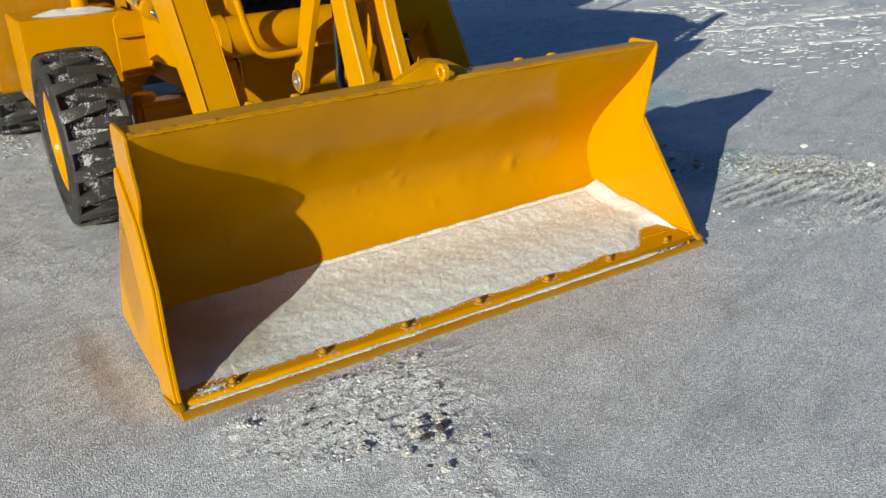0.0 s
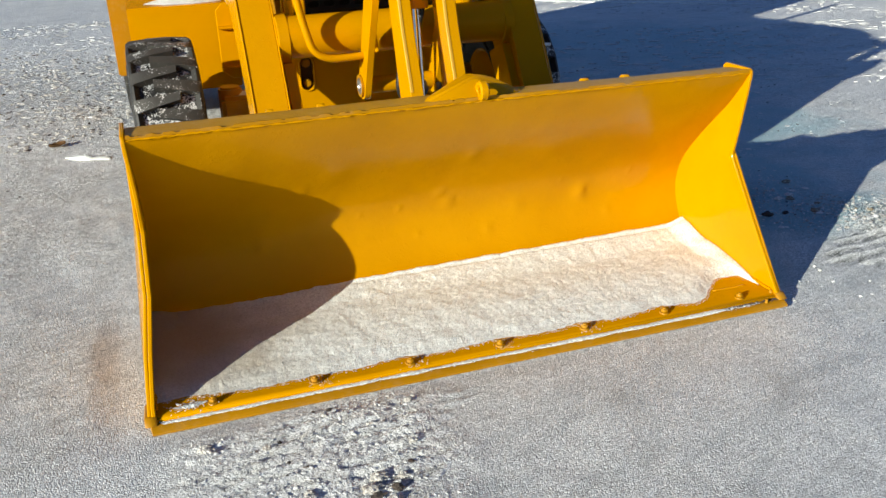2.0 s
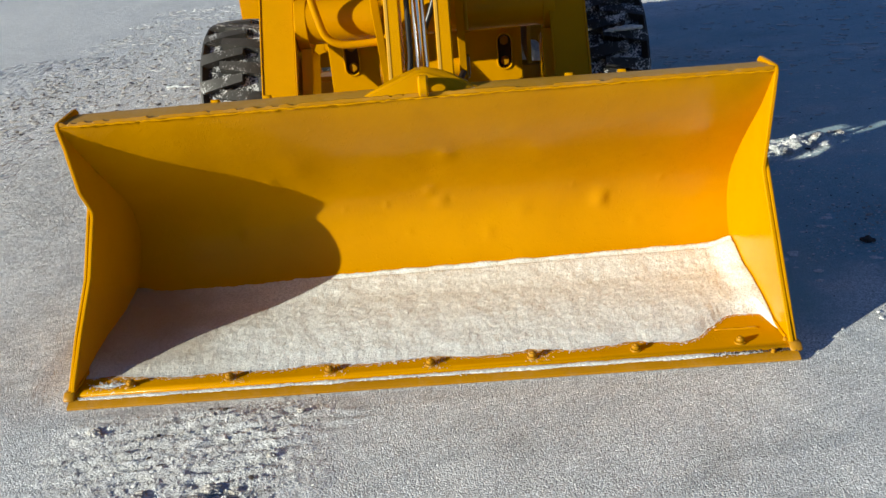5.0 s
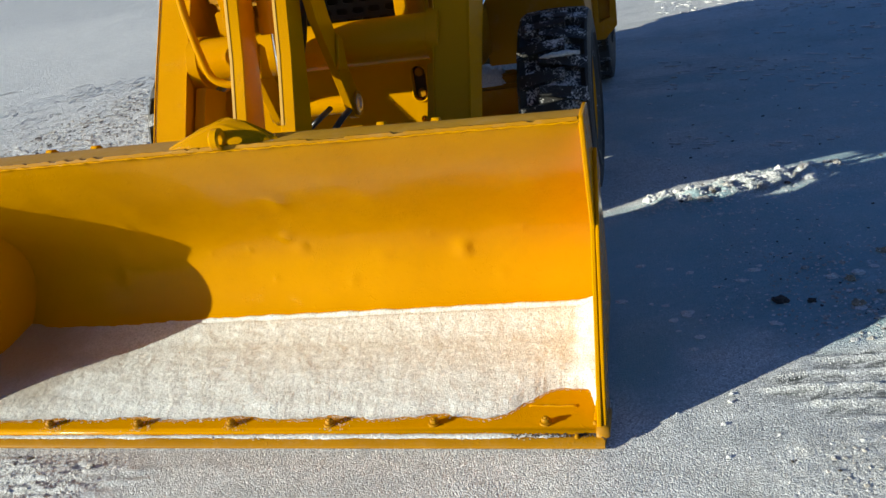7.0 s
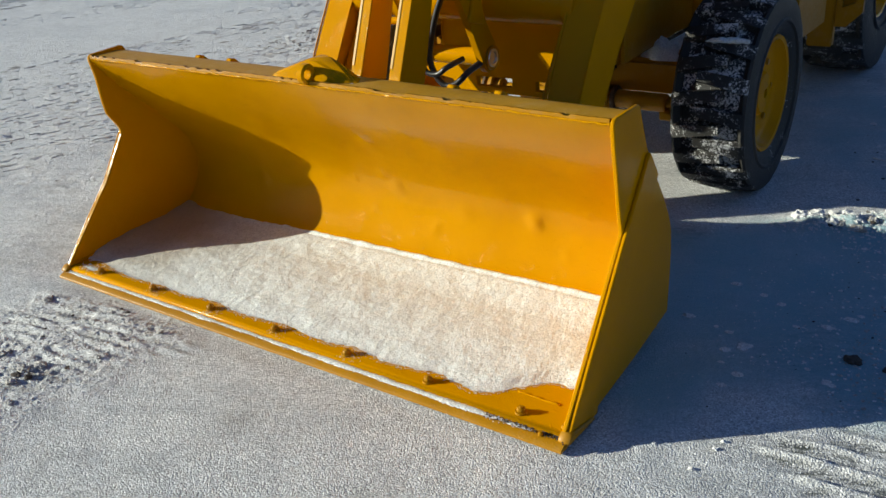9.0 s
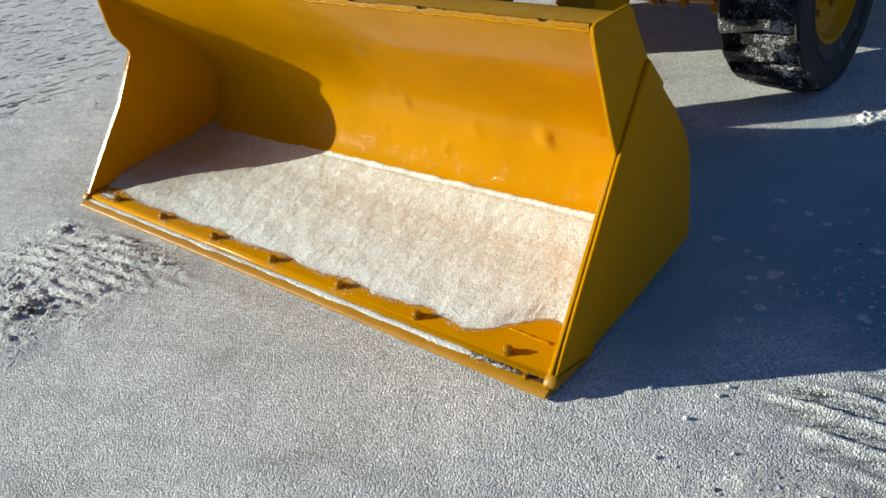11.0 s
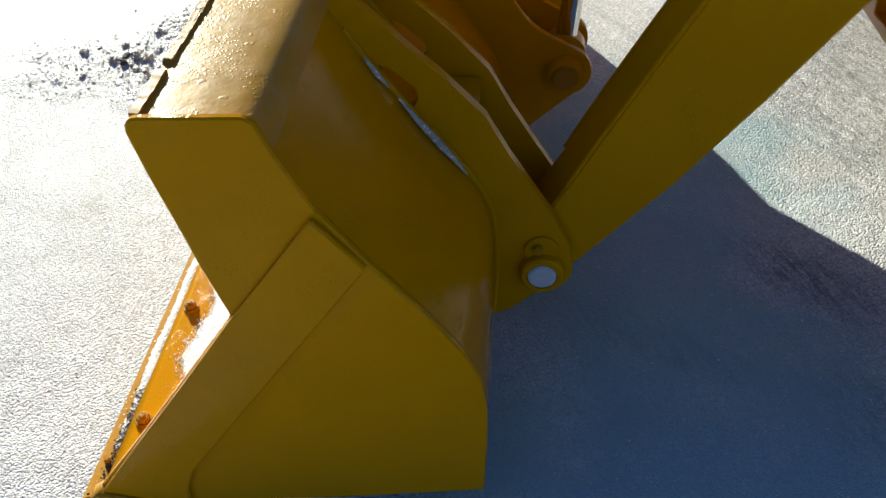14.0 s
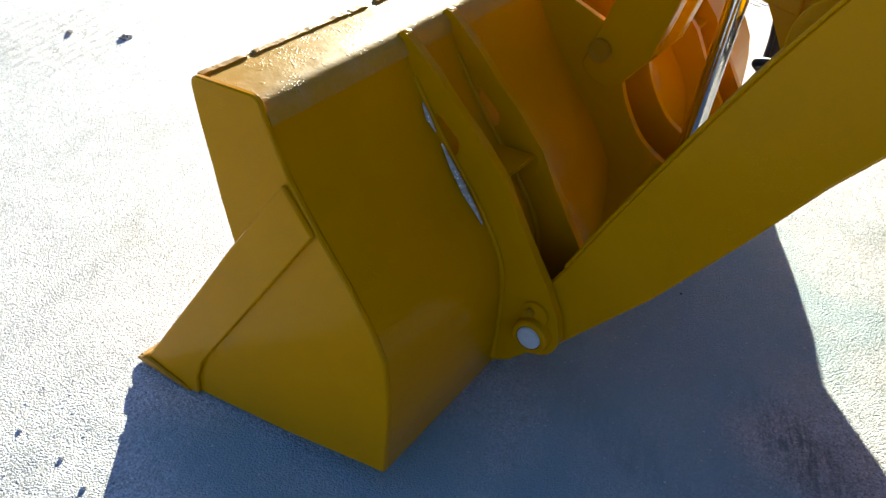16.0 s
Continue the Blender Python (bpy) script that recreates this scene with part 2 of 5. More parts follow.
CHROME = plain("chrome", (0.82, 0.83, 0.85), 0.10, 1.0)
STEEL = plain("bright_steel", (0.62, 0.63, 0.65), 0.28, 0.9)
PALE = plain("galvanised_pin", (0.66, 0.69, 0.73), 0.42, 0.25)
BLACK = plain("black_coating", (0.018, 0.018, 0.02), 0.45)
# near-black that puts the darkness inside and under the machine into the colour
DARK = plain("painted_inner_shade", (0.012, 0.011, 0.010), 0.8)
HOSE = plain("hose_rubber", (0.015, 0.015, 0.016), 0.38)
# lighter yellow standing in for the sheen along the link edges
SHEEN = plain("sheen_bright_paint", (0.62, 0.33, 0.025), 0.45, 0.0, 25)
RUST = plain("rusty_edge", (0.10, 0.055, 0.025), 0.75)
CLOD = plain("frozen_dirt", (0.07, 0.055, 0.045), 0.9, 0.0, 90, 0.006)
LEAF_BROWN = plain("dry_leaf", (0.26, 0.14, 0.05), 0.8)


# ---- mesh helpers ----
def finish(bm, angle=35):
    bmesh.ops.recalc_face_normals(bm, faces=bm.faces)
    for f in bm.faces:
        f.smooth = True
    for e in bm.edges:
        e.smooth = len(e.link_faces) == 2 and e.calc_face_angle(0) < radians(angle)


def part(name, bm, mat, parent=None, label="", angle=35):
    finish(bm, angle)
    me = bpy.data.meshes.new(name)
    bm.to_mesh(me)
    bm.free()
    me.materials.append(mat)
    ob = new(name, me)
    if parent is not None:
        ob.parent = parent
    return tagged(ob, label)


def soften(bm, width=0.003, segments=1, least=25):
    es = [e for e in bm.edges if len(e.link_faces) == 2 and e.calc_face_angle(0) > radians(least)]
    bmesh.ops.bevel(bm, geom=es, offset=width, segments=segments, affect="EDGES", clamp_overlap=True)
    return bm


def slab(outline, x0, x1, holes=(), edge=0.003):
    """A plate with its outline in (y, z), from x0 to x1, with holes through it."""
    bm = bmesh.new()
    edges = []
    for loop in (outline, *holes):
        vs = [bm.verts.new((x0, y, z)) for y, z in loop]
        edges += [bm.edges.new((vs[i - 1], vs[i])) for i in range(len(vs))]
    bmesh.ops.triangle_fill(bm, use_beauty=True, use_dissolve=False, edges=edges)
    out = bmesh.ops.extrude_face_region(bm, geom=list(bm.faces))
    bmesh.ops.translate(bm, verts=[v for v in out["geom"] if isinstance(v, bmesh.types.BMVert)], vec=(x1 - x0, 0, 0))
    bmesh.ops.recalc_face_normals(bm, faces=bm.faces)
    if edge:
        soften(bm, edge)
    return bm


def turned(bm, m):
    bmesh.ops.transform(bm, matrix=m, verts=bm.verts)
    return bm


def block(a, b, edge=0.004, segments=2):
    bm = bmesh.new()
    bmesh.ops.create_cube(bm, size=1.0)
    for v in bm.verts:
        v.co = [a[i] + (v.co[i] + 0.5) * (b[i] - a[i]) for i in range(3)]
    if edge:
        soften(bm, edge, segments)
    return bm


def rod(a, b, r, n=24, r2=None, edge=0.0):
    a, b = Vector(a), Vector(b)
    bm = bmesh.new()
    bmesh.ops.create_cone(bm, cap_ends=True, segments=n, radius1=r, radius2=r if r2 is None else r2, depth=(b - a).length)
    turned(bm, Matrix.Translation((a + b) / 2) @ (b - a).to_track_quat("Z", "Y").to_matrix().to_4x4())
    if edge:
        soften(bm, edge, 2, 50)
    return bm


def pipe(points, r, n=12, smooth=6):
    """A round bar along a smoothed line of points."""
    ps = [Vector(p) for p in points]
    line = []
    for i in range(len(ps) - 1):
        p0, p1, p2, p3 = ps[max(i - 1, 0)], ps[i], ps[i + 1], ps[min(i + 2, len(ps) - 1)]
        for k in range(smooth):
            t = k / smooth
            line.append(0.5 * (2 * p1 + (p2 - p0) * t + (2 * p0 - 5 * p1 + 4 * p2 - p3) * t * t + (3 * p1 - p0 - 3 * p2 + p3) * t ** 3))
    line.append(ps[-1])
    bm = bmesh.new()
    rings, up = [], Vector((0.13, 0.31, 0.94)).normalized()
    for i, p in enumerate(line):
        way = (line[min(i + 1, len(line) - 1)] - line[max(i - 1, 0)]).normalized()
        side = way.cross(up).normalized()
        up = side.cross(way).normalized()
        rings.append([bm.verts.new(p + r * (math.cos(a) * side + math.sin(a) * up)) for a in (2 * math.pi * k / n for k in range(n))])
    for a, b in zip(rings, rings[1:]):
        for k in range(n):
            bm.faces.new((a[k - 1], a[k], b[k], b[k - 1]))
    bm.faces.new(rings[0])
    bm.faces.new(rings[-1])
    return bm


def join(*bms):
    bm = bms[0]
    for other in bms[1:]:
        me = bpy.data.meshes.new("joined")
        other.to_mesh(me)
        other.free()
        bm.from_mesh(me)
        bpy.data.meshes.remove(me)
    return bm


def lathe(profile, n=48):
    """A ring round the x axis from a closed (x, radius) profile."""
    bm = bmesh.new()
    rings = []
    for k in range(n):
        a = 2 * math.pi * k / n
        rings.append([bm.verts.new((x, r * math.cos(a), r * math.sin(a))) for x, r in profile])
    for k in range(n):
        for j in range(len(profile)):
            bm.faces.new((rings[k - 1][j - 1], rings[k - 1][j], rings[k][j], rings[k][j - 1]))
    return bm


def circle(y, z, r, n=24, a0=0.0, a1=360.0):
    return [(y + r * math.cos(radians(a0 + (a1 - a0) * k / n)), z + r * math.sin(radians(a0 + (a1 - a0) * k / n))) for k in range(n + (abs(a1 - a0) < 360))]


def curve_through(points, steps=6):
    """Catmull-Rom through (y, z) points."""
    out = []
    for i in range(len(points) - 1):
        p0, p1, p2, p3 = (np.array(points[j]) for j in (max(i - 1, 0), i, i + 1, min(i + 2, len(points) - 1)))
        for k in range(steps):
            t = k / steps
            out.append(tuple(0.5 * (2 * p1 + (p2 - p0) * t + (2 * p0 - 5 * p1 + 4 * p2 - p3) * t * t + (3 * p1 - p0 - 3 * p2 + p3) * t ** 3)))
    out.append(points[-1])
    return out


def thing(name, at, label, category, **more):
    ob = new(name)
    ob.location = at
    ob.empty_display_size = 0.1
    bpy.context.view_layer.update()
    return tagged(ob, label, category, **more)


def settle(root):
    """Parts were built in world metres: carry them under their root without moving them."""
    bpy.context.view_layer.update()
    for o in root.children:
        o.matrix_parent_inverse = root.matrix_world.inverted()


def fbm(x, y, scale, octaves=4):
    return sum(noise.noise((x * scale * 2 ** k, y * scale * 2 ** k, 3.7 * k)) / 2 ** k for k in range(octaves))


def smooth_step(a, b, v):
    t = min(1.0, max(0.0, (v - a) / (b - a)))
    return t * t * (3 - 2 * t)


# ---- ground ----
def spread(low, high, step, far, grow=1.16):
    inner = [low + step * k for k in range(int((high - low) / step) + 1)]
    left, right, d = [], [], step
    while not left or inner[0] - (inner[0] - left[-1]) > -far:
        d *= grow
        left.append((left[-1] if left else inner[0]) - d)
    d = step
    while not right or right[-1] < far:
        d *= grow
        right.append((right[-1] if right else inner[-1]) + d)
    return left[::-1] + inner + right


# loose, crumbly patches: x, y, half-length along, half-width, heading in degrees, strength
LOOSE = [(-3.6, 5.6, 3.2, 1.0, 12, 0.75), (-2.2, 4.1, 1.3, 0.35, 8, 0.7), (7.3, 5.75, 1.9, 0.32, -38, 0.8), (8.2, 6.6, 1.5, 0.3, -20, 0.8), (-7.5, 11.0, 6.5, 7.0, 0, 0.8), (-2.6, 6.0, 3.4, 4.2, 0, 0.75), (0.97, 2.36, 0.52, 0.34, 8, 1.0), (1.05, 1.90, 0.30, 0.22, 40, 0.8), (3.92, 3.08, 0.95, 0.30, -60, 1.0), (3.45, 2.55, 0.35, 0.20, 0, 0.5), (3.4, 3.45, 0.45, 0.35, 20, 0.55),
         (3.28, 4.60, 0.55, 0.16, 20, 0.9), (0.35, 7.6, 0.9, 1.9, 20, 0.75), (-0.4, 9.5, 1.6, 1.6, 0, 0.7), (3.4, 3.8, 0.5, 0.6, 0, 0.5), (-2.0, 5.5, 2.2, 2.6, 30, 0.45),
         (0.2, 6.2, 0.3, 0.12, -20, 0.7), (6.5, 10.5, 3.5, 0.35, 12, 0.8), (10.0, 8.8, 3.0, 0.5, 8, 0.9), (0.30, 4.3, 0.35, 0.5, 70, 0.5), (4.2, 6.8, 0.8, 0.12, 8, 0.5)]


# gritty dirt ground into the ice, in the same terms
GRIME = [(4.2, 7.8, 0.45, 0.12, -20, 0.9), (3.3, 6.3, 0.5, 0.3, 30, 0.45), (3.4, 7.3, 0.4, 0.5, 60, 0.45), (5.0, 6.4, 0.7, 0.3, -20, 0.4), (-0.3, 5.2, 0.8, 1.4, 20, 0.35), (0.1, 3.3, 0.3, 0.8, 0, 0.3), (3.95, 3.02, 0.75, 0.20, -60, 0.8), (3.35, 4.56, 0.4, 0.07, 20, 0.5), (3.45, 3.55, 0.55, 0.36, 15, 0.8), (3.60, 2.75, 0.4, 0.3, 15, 0.35), (2.29, 3.71, 0.26, 0.07, 62, 0.85), (2.07, 4.05, 0.26, 0.12, 52, 0.85), (2.50, 4.12, 0.16, 0.10, 55, 0.7), (1.2, 4.55, 0.7, 0.5, 0, 0.55), (0.1, 8.2, 1.0, 1.8, 10, 0.55), (1.06, 2.10, 0.13, 0.08, 20, 0.75), (0.5, 7.8, 0.9, 1.2, 20, 0.4),
         (3.0, 8.5, 2.0, 0.25, 6, 0.6), (3.3, 6.9, 0.8, 0.2, 0, 0.5)]


# ice sheets placed where shade falls, its blue put into the colour; same terms
SHADE_ICE = [(1.95, 3.72, 1.0, 0.50, 5, 0.95), (2.86, 3.10, 0.16, 0.34, 0, 0.9), (3.2, 3.90, 1.25, 0.70, 25, 0.95), (2.93, 3.30, 0.4, 0.2, 0, 0.8), (2.45, 3.85, 0.75, 0.42, 15, 0.9), (3.35, 3.55, 0.75, 0.42, 0, 0.9), (3.7, 4.25, 0.8, 0.35, 10, 0.6), (3.9, 6.2, 1.6, 1.2, 20, 0.75), (5.0, 8.0, 2.2, 1.6, 0, 0.75), (4.2, 5.0, 0.9, 0.7, 25, 0.75)]


def looseness(x, y, patches=LOOSE):
    best = 0.0
    for cx, cy, a, b, heading, s in patches:
        far = 1.7 * max(a, b)
        if abs(x - cx) > far or abs(y - cy) > far:
            continue
        c, d = math.cos(radians(heading)), math.sin(radians(heading))
        u, w = ((x - cx) * c + (y - cy) * d) / a, (-(x - cx) * d + (y - cy) * c) / b
        best = max(best, s * (1 - smooth_step(0.45, 1.2, math.hypot(u, w) + 0.35 * fbm(x, y, 3.1, 3))))
    return best


def tread_print(x, y):
    """Ribs that a tyre or track pressed into the packed snow: height, and dirt left in the troughs."""
    out = trough = 0.0
    for cx, cy, a, b, heading, pitch in ((3.74, 2.950, 0.48, 0.25, 3, 0.0795), (0.96, 2.38, 0.55, 0.36, 9, 0.056), (4.0, 2.45, 0.45, 0.36, 4, 0.076), (1.55, 0.62, 0.36, 0.42, 13, 0.062)):
        c, d = math.cos(radians(heading)), math.sin(radians(heading))
        u, w = (x - cx) * c + (y - cy) * d, -(x - cx) * d + (y - cy) * c
        if abs(u) > 1.5 * a or abs(w) > 1.5 * b:
            continue
        if cx > 2:  # narrow raised bars between wide scraped troughs
            m = 1 - smooth_step(0.78, 1.10, math.hypot(u / a, w / b) + 0.30 * fbm(x, y, 7.0, 3))
            q = w + 0.008 * fbm(x, y, 6, 3)
            bar = math.exp(-((q / pitch - round(q / pitch)) * pitch / 0.0125) ** 4)
            out += m * ((0.017 + 0.006 * fbm(x, y, 40, 2)) * (0.75 + 0.5 * fbm(x, y, 5.0, 2)) * bar - 0.004)
            trough = max(trough, m * (1 - bar) * (0.95 + 0.5 * fbm(x, y, 6.0, 2)))
        else:
            m = 1 - smooth_step(0.45, 1.05, math.hypot(u / a, w / b) + 0.4 * fbm(x, y, 4.0, 3))
            m *= smooth_step(-0.22, 0.22, fbm(x + 3, y, 5.5, 3)) if cy > 1 else 1.0
            wave = math.tanh(2.6 * math.sin(2 * math.pi * (w + 0.016 * fbm(x, y, 6, 3)) / pitch)) / 0.99
            out += m * 0.0075 * (0.6 + 0.8 * abs(fbm(x, y, 2.0, 2))) * wave
            trough = max(trough, 0.35 * m * smooth_step(0.1, -0.6, wave))
    return out, trough


def ground_height(x, y, loose):
    h = 0.012 * fbm(x, y, 0.45, 3) + 0.004 * fbm(x + 9, y, 2.4, 3) + 0.0016 * fbm(x, y, 9.5, 2)
    h += loose * (0.005 * fbm(x, y + 5, 9, 3) + 0.005 * abs(noise.noise((x * 22, y * 26, 1.0))) + 0.005 * abs(noise.noise((x * 17, y * 55, 4.0))) + 0.004 * fbm(x, y, 48, 2) + 0.004)
    h += tread_print(x, y)[0]
    if 2.7 < x < 4.1 and 4.1 < y < 5.1:  # low bank that a plough left beside the wheel
        along, across = (x - 3.32) * 0.93 + (y - 4.60) * 0.367, -(x - 3.32) * 0.367 + (y - 4.60) * 0.93
        bank = math.exp(-(across / 0.085) ** 2) * (1 - smooth_step(0.30, 0.58, abs(along)))
        h += bank * (0.028 + 0.03 * fbm(x, y, 11, 3) + 0.014 * abs(noise.noise((x * 40, y * 40, 2.0))))
    near = min(1.0, math.hypot(max(abs(x - 1.62) - 1.25, 0), max(abs(y - 3.05) - 0.43, 0)) / 0.09)
    return h * near - 0.004 * (1 - near)


def build_ground():
    xs, ys = spread(-0.9, 5.2, 0.019, 1500), spread(0.1, 6.6, 0.019, 1500)
    for line, low, high in ((xs, 0.45, 1.45), (xs, 2.9, 4.4), (ys, 1.85, 3.25), (ys, 4.28, 4.92)):
        line += [(a + b) / 2 for a, b in zip(line, line[1:]) if low < a < high]
        line.sort()
    verts, values, dirt, shade_tint = [], [], [], []
    for y in ys:
        for x in xs:
            close = abs(x) < 25 and abs(y) < 30
            q = looseness(x, y) if close else 0.0
            verts.append((x, y, ground_height(x, y, q) if close else 0.0))
            values.append(q)
            dirt.append(max(looseness(x, y, GRIME), 0.95 * tread_print(x, y)[1]) if close else 0.0)
            shade_tint.append(looseness(x, y, SHADE_ICE) if close else 0.0)
    w = len(xs)
    faces = [(j * w + i, j * w + i + 1, (j + 1) * w + i + 1, (j + 1) * w + i) for j in range(len(ys) - 1) for i in range(w - 1)]
    me = bpy.data.meshes.new("ground")
    me.from_pydata(verts, [], faces)
    a = me.attributes.new("loose", "FLOAT", "POINT")
    a.data.foreach_set("value", values)
    me.attributes.new("grime", "FLOAT", "POINT").data.foreach_set("value", dirt)
    me.attributes.new("ice_tint", "FLOAT", "POINT").data.foreach_set("value", shade_tint)
    me.polygons.foreach_set("use_smooth", [True] * len(faces))
    me.materials.append(ICE)
    return tagged(new("ground", me), "packed grey-blue snow and glazed ice with tyre prints", "ground", kind="structure")


build_ground()

# ---- bucket ----
X0, X1 = 0.482, 2.745  # inner faces of the two side plates
LEAN = 0.050  # the far end plate is bent inward above its notch


def bent(bm):
    for v in bm.verts:
        sag = smooth_step(0.6, 0.84, v.co.z) * smooth_step(1.4, 2.7, v.co.x)  # the rim droops a little towards one end
        v.co.z -= sag * (0.008 + 0.008 * smooth_step(3.0, 3.12, v.co.y))
        v.co.x += (LEAN * smooth_step(0.02, 0.46, v.co.z) - 0.010 * smooth_step(0.62, 0.84, v.co.z)) * (1 - smooth_step(X0, X0 + 0.5, v.co.x))
    return bm


INNER = curve_through([(3.12, 0.050), (3.22, 0.062), (3.298, 0.090), (3.350, 0.145), (3.379, 0.22), (3.384, 0.295), (3.350, 0.385), (3.258, 0.50), (3.09, 0.668), (3.0, 0.772), (2.957, 0.832)], 9)
OUTER = [(3.388, 0.068), (3.397, 0.20), (3.399, 0.29), (3.390, 0.37), (3.362, 0.43), (3.310, 0.51), (3.242, 0.60), (3.178, 0.70), (3.132, 0.790)]
bucket = thing("loader_bucket", (1.62, 3.0, 0), "yellow painted steel loader bucket resting on packed snow", "bucket")


def shell():
    """The curved back of the bucket, dented inside, closed by the box-shaped top rim and the outer skin."""
    bm = bmesh.new()
    cols = 320
    dents = [(2.275, 0.30, 0.034, 0.017), (2.305, 0.30, 0.014, -0.006), (1.474, 0.343, 0.011, 0.009), (1.64, 0.39, 0.022, 0.008), (1.68, 0.34, 0.030, 0.010), (1.715, 0.35, 0.010, -0.005),
             (1.72, 0.585, 0.030, 0.010), (1.66, 0.50, 0.05, -0.006), (0.95, 0.36, 0.045, 0.012), (0.93, 0.26, 0.030, 0.012), (1.315, 0.335, 0.009, 0.006), (2.17, 0.37, 0.009, 0.005),
             (1.98, 0.28, 0.035, 0.007), (2.49, 0.37, 0.012, 0.005), (1.85, 0.20, 0.022, 0.006), (1.2, 0.56, 0.06, 0.008), (2.05, 0.55, 0.07, 0.007), (2.4, 0.20, 0.020, 0.005), (1.55, 0.22, 0.012, 0.005),
             (1.08, 0.50, 0.03, 0.006), (1.95, 0.68, 0.05, 0.006), (2.58, 0.60, 0.06, 0.007)]
    section = INNER + [(2.960, 0.838), (3.03, 0.840), (3.080, 0.840), (3.098, 0.838), (3.112, 0.831), (3.122, 0.820), (3.128, 0.806)] + OUTER[::-1] + [(3.37, 0.050), (3.12, 0.030)]
    rings = []
    for i in range(cols + 1):
        x = X0 + (X1 - X0) * i / cols
        ring = []
        for j, (y, z) in enumerate(section):
            if 0 < j < len(INNER):
                push = sum(0.62 * d * math.exp(-(((x - cx) / r) ** 2 + ((z - cz) / r) ** 2)) for cx, cz, r, d in dents)
                y += 0.005 * fbm(x, z, 2.1, 3) - push
                z += 0.004 * noise.noise((x * 6, 8.1, 0)) if j == len(INNER) - 1 else 0.0
            ring.append(bm.verts.new((x, y, z)))
        rings.append(ring)
    for a, b in zip(rings, rings[1:]):
        for j in range(len(section)):
            bm.faces.new((a[j - 1], a[j], b[j], b[j - 1]))
    bm.faces.new(rings[0])
    bm.faces.new(rings[-1])
    return bm


part("back_plate", bent(shell()), YELLOW, bucket, "dented yellow curved back plate", 50)


def rim_top():
    """Flat top of the rim, following its slight sag."""
    bm, rings, n = bmesh.new(), [], 120
    for i in range(n + 1):
        x = X0 + 0.002 + (X1 - X0 - 0.004) * i / n
        lift = 0.0008 * (1 + noise.noise((x * 5, 2.2, 0)))
        rings.append([bm.verts.new((x, y, z + lift)) for y, z in ((2.968, 0.836), (2.968, 0.8420), (3.03, 0.8426), (3.081, 0.8424), (3.1, 0.8402), (3.1145, 0.8330), (3.1250, 0.8215), (3.1312, 0.8065), (3.1330, 0.798), (3.120, 0.796))])
    for a, b in zip(rings, rings[1:]):
        for k in range(10):
            bm.faces.new((a[k - 1], a[k], b[k], b[k - 1]))
    bm.faces.new(rings[0])
    bm.faces.new(rings[-1])
    return bent(bm)


part("top_rim", rim_top(), RIM_SHEEN, bucket, "faintly frosted yellow top rim, paled for sky sheen", 50)


def weld_bead(line, r, seed, step=0.011):
    rng = random.Random(seed)
    pts, (a, b) = [], line
    a, b = Vector(a), Vector(b)
    n = max(2, int((b - a).length / step))
    bm = bmesh.new()
    rings = []
    for i in range(n + 1):
        p = a.lerp(b, i / n) + Vector((0, rng.uniform(-1, 1), rng.uniform(-1, 1))) * r * 0.45
        q = r * rng.uniform(0.55, 1.3)
        way = (b - a).normalized()
        s = way.cross(Vector((0, 0, 1))).normalized()
        u = s.cross(way)
        rings.append([bm.verts.new(p + q * (math.cos(t) * s + math.sin(t) * u)) for t in (k * math.pi / 3 for k in range(6))])
    for a, b in zip(rings, rings[1:]):
        for k in range(6):
            bm.faces.new((a[k - 1], a[k], b[k], b[k - 1]))
    bm.faces.new(rings[0])
    bm.faces.new(rings[-1])
    return bm


part("weld_bead", join(weld_bead(((X0 + LEAN, 2.9535, 0.835), (1.5, 2.9535, 0.835)), 0.0040, 3), weld_bead(((1.5, 2.9535, 0.835), (X1, 2.9535, 0.8265)), 0.0040, 5)), YELLOW, bucket, "lumpy painted weld along the rim", 80)


def rim_lip():
    """Ragged raised lip left along the front of the rim, notched where the weld ran thin."""
    bm, rings, n = bmesh.new(), [], 420
    for i in range(n + 1):
        x = X0 + 0.002 + (X1 - X0 - 0.004) * i / n
        top = 0.8490 + 0.0022 * fbm(x, 3.3, 34, 3) - 0.005 * smooth_step(0.26, 0.36, noise.noise((x * 31, 5.5, 0)))
        back = 2.9685 + 0.002 * fbm(x, 8.3, 22, 2)
        rings.append([bm.verts.new((x, y, z)) for y, z in ((2.9545, 0.838), (2.956, top), (back, top - 0.001), (back + 0.001, 0.838))])
    for a, b in zip(rings, rings[1:]):
        for k in range(4):
            bm.faces.new((a[k - 1], a[k], b[k], b[k - 1]))
    bm.faces.new(rings[0])
    bm.faces.new(rings[-1])
    return bm


part("rim_lip", bent(rim_lip()), YELLOW_WORN, bucket, "ragged raised lip along the rim", 50)

def rounded_ends(bm):
    """Wear the outer front corners of the edge round."""
    for v in bm.verts:
        if v.co.y < 2.66:
            v.co.x = min(max(v.co.x, 0.466), 2.766)
    return bm


part("floor_plate", slab([(2.668, 0.012), (2.672, 0.032), (2.69, 0.036), (3.13, 0.050), (3.13, 0.024), (2.80, 0.004)], X0, X1), YELLOW, bucket)
part("cutting_edge", rounded_ends(slab([(2.628, 0.001), (2.628, 0.010), (2.654, 0.021), (2.690, 0.024), (2.82, 0.008), (2.82, 0.002)], 0.456, 2.776, edge=0.002)), YELLOW_WORN, bucket, "worn yellow cutting edge")

